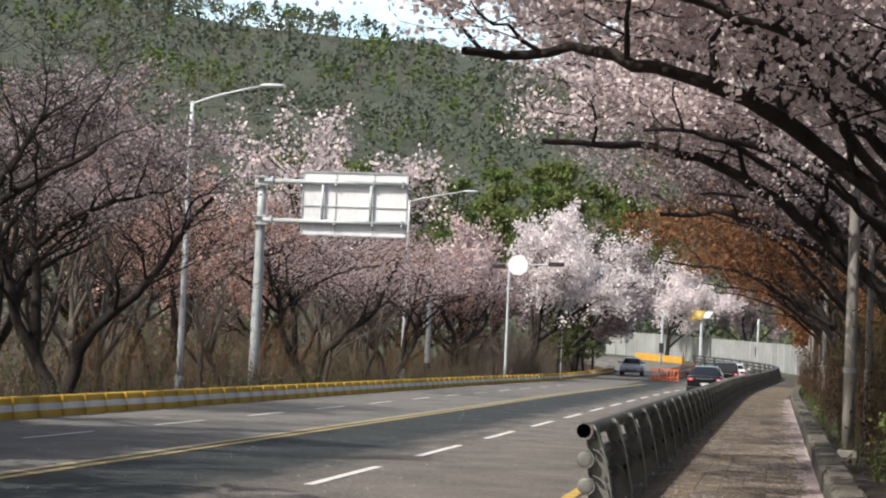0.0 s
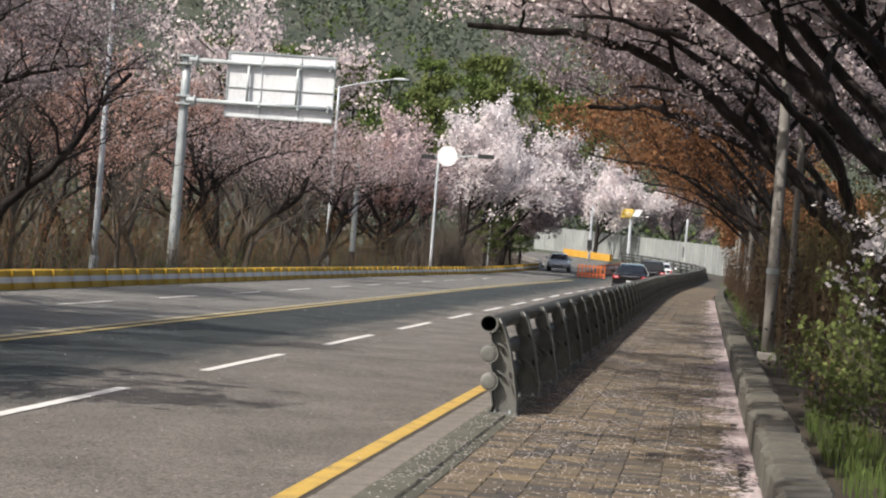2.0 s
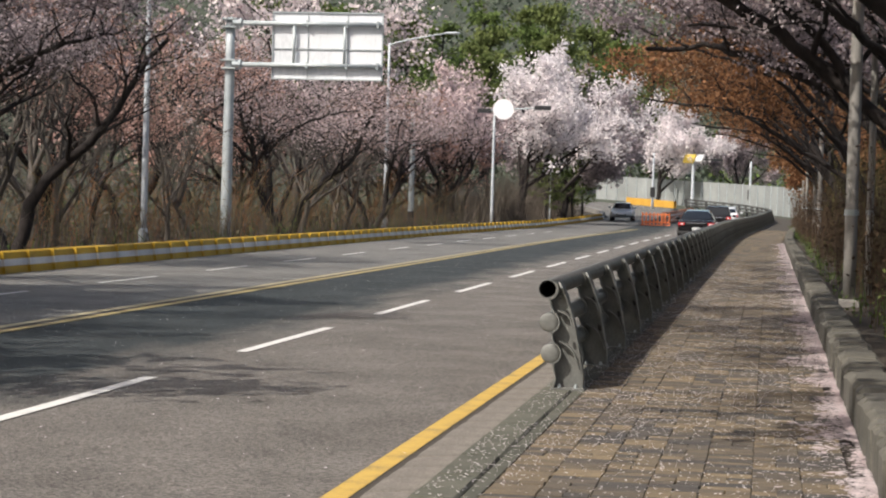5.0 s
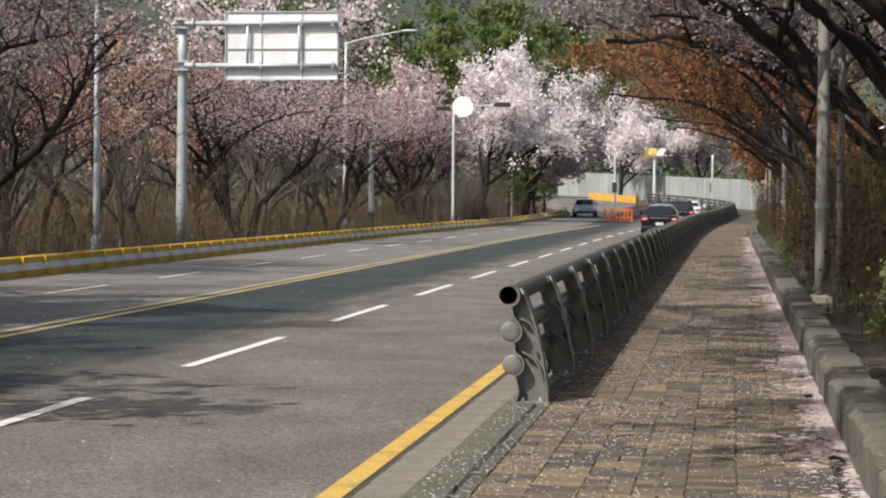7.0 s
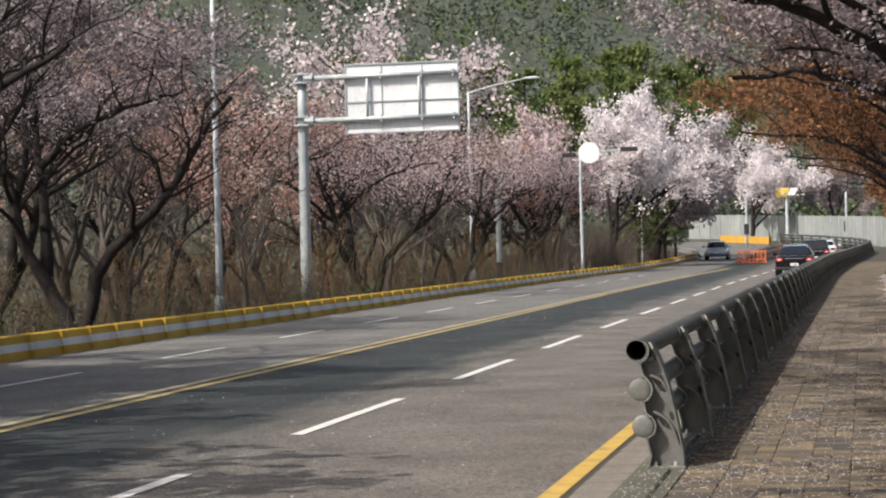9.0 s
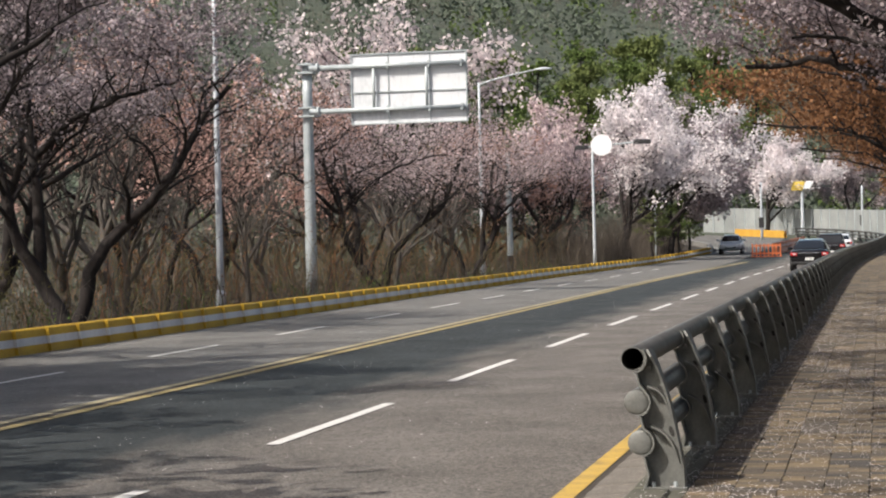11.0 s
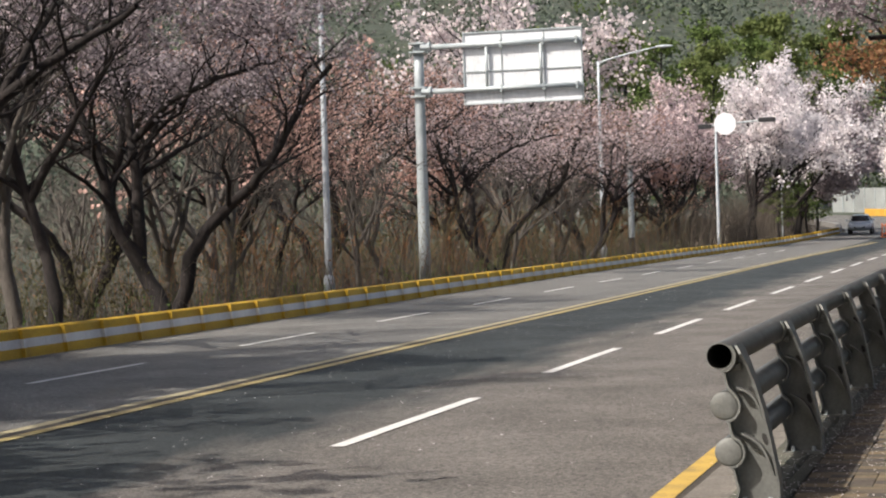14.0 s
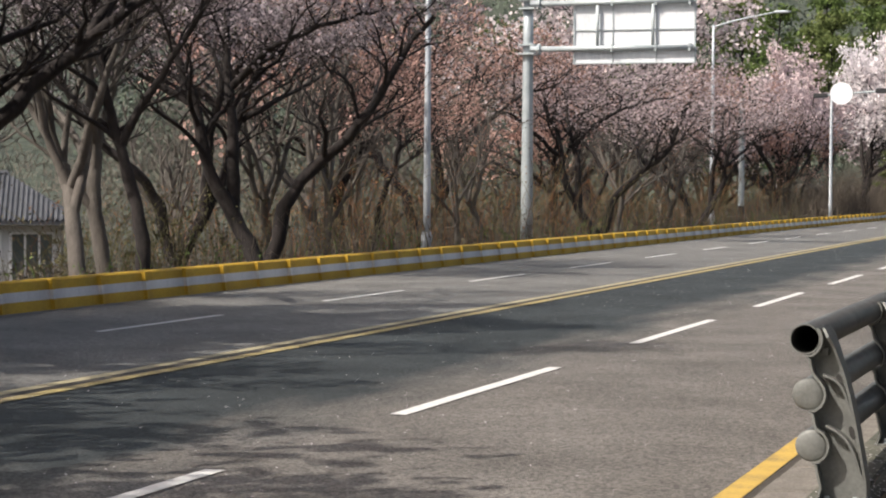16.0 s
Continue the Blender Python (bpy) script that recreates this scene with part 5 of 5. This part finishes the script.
def thicket(name, seed, x0, x1, y0, y1, count, height, mat, label, slope=0.0, width=0.012, leaves=0, leaf_mat=None):
    rnd = random.Random(seed)
    v, f = [], []
    for _ in range(count):
        x, y = rnd.uniform(x0, x1), rnd.uniform(y0, y1)
        z = rise(y) + (-0.05 - max(0.0, (-x - 18) * 0.17) if x < 0 else 0.1)
        h = height * rnd.uniform(0.35, 1.25)
        a = rnd.uniform(0, 6.28)
        lean = rnd.uniform(0.1, 1.1) * h * (1.0 if x < 0 else 0.3)
        w = width * rnd.uniform(0.6, 1.6)
        tip = Vector((x + math.cos(a) * lean, y + math.sin(a) * lean, z + h))
        mid = Vector((x + math.cos(a) * lean * 0.3, y + math.sin(a) * lean * 0.3, z + h * 0.55))
        tube([Vector((x, y, z - 0.1)), mid, tip], [w, w * 0.8, w * 0.3], 3, False, v, f)
        for _ in range(leaves):
            c = mid.lerp(tip, rnd.uniform(-0.8, 1.0)) + rand_unit(rnd) * 0.12
            add_piece(v, f, c, rnd.uniform(0.025, 0.055), rnd, 0.6)
    return tagged(new(name, mesh_of(name, v, f, mat)), label, "undergrowth", "", "stuff")


thicket("brushwood", 30, -24, -15.5, 4, 31, 420, 0.35, BRUSH, "low dry brushwood behind the barrier", leaves=3)
thicket("brushwood", 31, -31, -14.6, 31, 128, 5200, 1.2, BRUSH, "tangled dry brushwood under the cherry trees", leaves=2, width=0.007)
thicket("brushwood", 35, -18.5, -13.6, 104, 166, 2300, 3.0, BRUSH, "tall brown and green scrub at the start of the bend", leaves=5, width=0.012)
thicket("brushwood", 32, -20, -14.2, 8, 128, 320, 0.7, LEAF_GREEN, "low green weeds behind the barrier", leaves=5)
thicket("brushwood", 39, -26, -15.5, 36, 130, 1500, 2.6, OLIVE_SCRUB, "olive and brown scrub between the tree trunks", leaves=6, width=0.008)
thicket("brushwood", 41, -22, -16.5, 29, 34, 140, 1.7, LEAF_OLIVE, "dark olive shrubs under the old cherry trees", leaves=9, width=0.008)
thicket("brushwood", 40, -27, -16.5, 38, 118, 1100, 3.0, RUST, "rust-leaved saplings between the tree trunks", leaves=7, width=0.008)
thicket("hedge", 33, 4.0, 8.5, -1, 130, 5400, 2.3, DRY_RED, "dark reddish-brown dry hedge behind the low wall", leaves=6, width=0.005)
thicket("hedge", 36, 4.6, 8.5, 8, 90, 1300, 3.4, LEAF_OLIVE, "olive-brown shrubs rising out of the hedge", leaves=12, width=0.008)
thicket("hedge", 34, 3.85, 5.2, -4, 120, 420, 0.4, LEAF_GREEN, "green weeds along the low wall", leaves=6)


rnd = random.Random(77)
wood = []
for _ in range(110):
    y = rnd.uniform(2, 135)
    wood.append((rnd.uniform(10.5, 17.0) + 0.03 * y, y, 130.0))
far_woods("shaded_wood", 6, wood, LEAF_OLIVE, "shaded olive-brown wood behind the footway", 0.6, 110, 1.3)

SHRUB = grow_tree(131, 0.25, 0.03, (0, 0), 8, (0, 180), (35, 80), (1.05, 0.6, 0.36, 0.2), (4, 4, 3), 0.032, 5, 0.1, 1, 0.7)
SPRAY = grow_tree(137, 1.0, 0.035, (-0.2, -0.1), 5, (180, 120), (30, 75), (1.5, 0.8, 0.42, 0.25), (4, 3, 3), 0.028, 6, 0.07, 1, 0.6, 1.5)
for x, y, turn, size in ((4.55, -1.9, 0, 0.85), (4.75, 0.5, 120, 1.05), (4.6, 2.9, 230, 0.8), (4.9, -4.2, 60, 0.7)):
    plant(x, y, 0.15, SHRUB, turn, size, BARK_GREY, LEAF_FRESH, "fresh green leafy shrub behind the low wall", "shrub", "green shrubs", "shrub")
for x, y, turn, size in ((4.9, -0.8, 0, 1.0), (5.1, 3.2, 40, 1.1)):
    plant(x, y, 0.15, SPRAY, turn, size, BARK, PETAL_WHITE, "thin cherry sapling with white blossom sprays above the shrubs", "sapling", "cherry saplings", "cherry_sapling")
thicket("grass", 38, 3.85, 4.5, -8, 2, 900, 0.26, LEAF_GREEN, "long green grass behind the low wall", width=0.006)


def petals(name, seed, count, x0, x1, y0, y1, z, size, label, bias=1.0, mat=None):
    rnd = random.Random(seed)
    v, f = [], []
    for _ in range(count):
        x = x1 - (x1 - x0) * rnd.random() ** bias
        y = rnd.uniform(y0, y1)
        keep = ((0.85 if bias > 2 else 0.5) + 0.8 * noise.noise(Vector((x * 1.2, y * 0.6, seed)))) * min(1.0, (x - x0) / (0.6 * (x1 - x0)) if bias > 1 else 1.0) * min(1.0, (y1 - y) / 20.0)
        if bias > 2:
            band = 0.27 + 0.09 * math.sin(0.95 * (y + 3.7)) + (0.06 if y > 0 else 0.0)
            patch = noise.noise(Vector((x * 2.0, y * 0.8, 4))) + 0.5 * noise.noise(Vector((x * 6.0, y * 3.0, 9)))
            keep = min(0.8, max(0.03, (x - (x1 - band) + 0.3 * patch) / 0.16)) * min(1.0, max(0.15, 0.75 + 1.1 * patch))
        if rnd.random() > keep:
            continue
        s = size * rnd.uniform(0.6, 1.4)
        a = rnd.uniform(0, 6.28)
        c, q = math.cos(a) * s, math.sin(a) * s
        b = len(v)
        zz = z + rise(y) + rnd.uniform(0.001, 0.006)
        v.extend(((x + c, y + q, zz), (x - q * 0.7, y + c * 0.7, zz + rnd.uniform(0, 0.004)), (x - c, y - q, zz), (x + q * 0.7, y - c * 0.7, zz + rnd.uniform(0, 0.004))))
        f.append((b, b + 1, b + 2, b + 3))
    return tagged(new(name, mesh_of(name, v, f, mat or PETAL_WHITE)), label, "petals", "", "stuff")


petals("fallen_petals", 51, 60000, 2.62, 3.19, -13, 75, 0.158, 0.030, "drift of fallen pale pink petals along the low wall", 2.9, PETAL)
petals("fallen_petals", 52, 52000, 0.62, 3.15, -16, 45, 0.158, 0.010, "scattered fallen petals on the brown footway")
petals("fallen_petals", 53, 5200, -9.0, 0.6, -16, 60, 0.012, 0.012, "scattered fallen petals on the asphalt road", 0.6)


# ---------------------------------------------------------------- house below the road
def house(x, y, z, turn):
    top = thing("house", pose(x, y, z, 0, 0, turn), "white plastered house with a grey tiled roof among trees", "house")
    L, D, H = 8.0, 6.0, 2.6
    part("wall", box(0, 0, 0, L, D, H), PLASTER, top)
    v = [(-0.6, -0.6, H), (L + 0.6, -0.6, H), (L + 0.6, D + 0.6, H), (-0.6, D + 0.6, H), (1.8, D / 2, H + 1.5), (L - 1.8, D / 2, H + 1.5), (-0.6, -0.6, H - 0.15), (L + 0.6, -0.6, H - 0.15), (L + 0.6, D + 0.6, H - 0.15), (-0.6, D + 0.6, H - 0.15)]
    roof = part("roof", (v, [(0, 1, 5, 4), (1, 2, 5), (2, 3, 4, 5), (3, 0, 4), (0, 6, 7, 1), (1, 7, 8, 2), (2, 8, 9, 3), (3, 9, 6, 0), (9, 8, 7, 6)]), ROOF_TILE, top)
    for k in range(56):
        q = (k + 0.5) / 56
        xa = -0.6 + (L + 1.2) * q
        xb = min(max(xa, 1.8), L - 1.8)
        t = 1.0 if 1.8 <= xa <= L - 1.8 else 1.0 - abs(xa - xb) / 2.4
        a, b = Vector((xa, -0.63, H + 0.02)), Vector((xa, -0.6 + (D / 2 + 0.6) * t, H + 1.5 * t + 0.03))
        tv, tf = tube([a, b], [0.042, 0.042], 5)
        part("roof_tile", (tv, tf), ROOF_TILE, roof)
    tv, tf = tube([(1.8, D / 2, H + 1.52), (L - 1.8, D / 2, H + 1.52)], [0.12, 0.12], 6)
    part("ridge", (tv, tf), ROOF_TILE, roof)
    for x0, x1, z0, z1 in ((1.3, 2.5, 1.0, 2.2), (5.2, 6.05, 1.05, 2.15), (6.4, 7.75, 0.6, 2.15)):
        win = part("window", box(x0 - 0.06, -0.05, z0 - 0.06, x1 + 0.06, 0.02, z1 + 0.06), DISC_WHITE, top)
        n = 2 if x1 - x0 < 1.3 else 3
        for i in range(n):
            a, b = x0 + (x1 - x0) * i / n, x0 + (x1 - x0) * (i + 1) / n
            part("pane", box(a + 0.04, -0.07, z0, b - 0.04, -0.055, z1), WINDOW, win)
        part("sill", box(x0 - 0.15, -0.14, z0 - 0.14, x1 + 0.15, -0.052, z0 - 0.065, 0.01), PLASTER, win)


house(-37.9, 45.2, -1.95, 28)

# ---------------------------------------------------------------- footway pavers
def paver_mesh(width, depth):
    bm = box(-width / 2, 0, 0, width / 2, depth, 0.05)
    top_edges = [e for e in bm.edges if e.verts[0].co.z > 0.04 and e.verts[1].co.z > 0.04]
    bmesh.ops.bevel(bm, geom=top_edges, offset=0.005, segments=1, affect="EDGES")
    me = bpy.data.meshes.new("paver")
    bm.to_mesh(me)
    bm.free()
    me.materials.append(PAVER)
    return me


STEP = 0.3
whole, half = paver_mesh(0.295, 0.144), paver_mesh(0.146, 0.144)
plate = paver_mesh(0.295, 0.293)
shapes = {m.name: ([tuple(v.co) for v in m.vertices], [tuple(p.vertices) for p in m.polygons]) for m in (whole, half, plate)}
pavement = bpy.data.objects["pavement"]
rnd = random.Random(9)
rest_v, rest_f = [], []


def lay(me, x, y, single):
    p = at(y, x, 0.105) + Vector((rnd.uniform(-0.005, 0.005), rnd.uniform(-0.002, 0.002), rnd.uniform(-0.003, 0.004)))
    if single:
        ob = part("paver", me, None, pavement)
        ob.location = p
        ob.rotation_euler = (rnd.uniform(-0.014, 0.014), rnd.uniform(-0.014, 0.014), rnd.uniform(-0.012, 0.012))
        return
    pv, pf = shapes[me.name]
    b = len(rest_v)
    rest_v.extend((p.x + a, p.y + c, p.z + e) for a, c, e in pv)
    rest_f.extend(tuple(b + i for i in q) for q in pf)


for row in range(-165, 230):
    y = row * STEP / 2
    for col in range(7):
        x = 1.12 + STEP * col
        single = -47 <= row < -10
        if rnd.random() < 0.3:
            lay(half, x - STEP / 4, y, single)
            lay(half, x + STEP / 4, y, single)
        else:
            lay(whole, x, y, single)
for row in range(115, 400):
    for col in range(7):
        lay(plate, 1.12 + STEP * col, row * STEP, False)
tagged(part("pavers", (rest_v, rest_f), PAVER, pavement), kind="stuff")
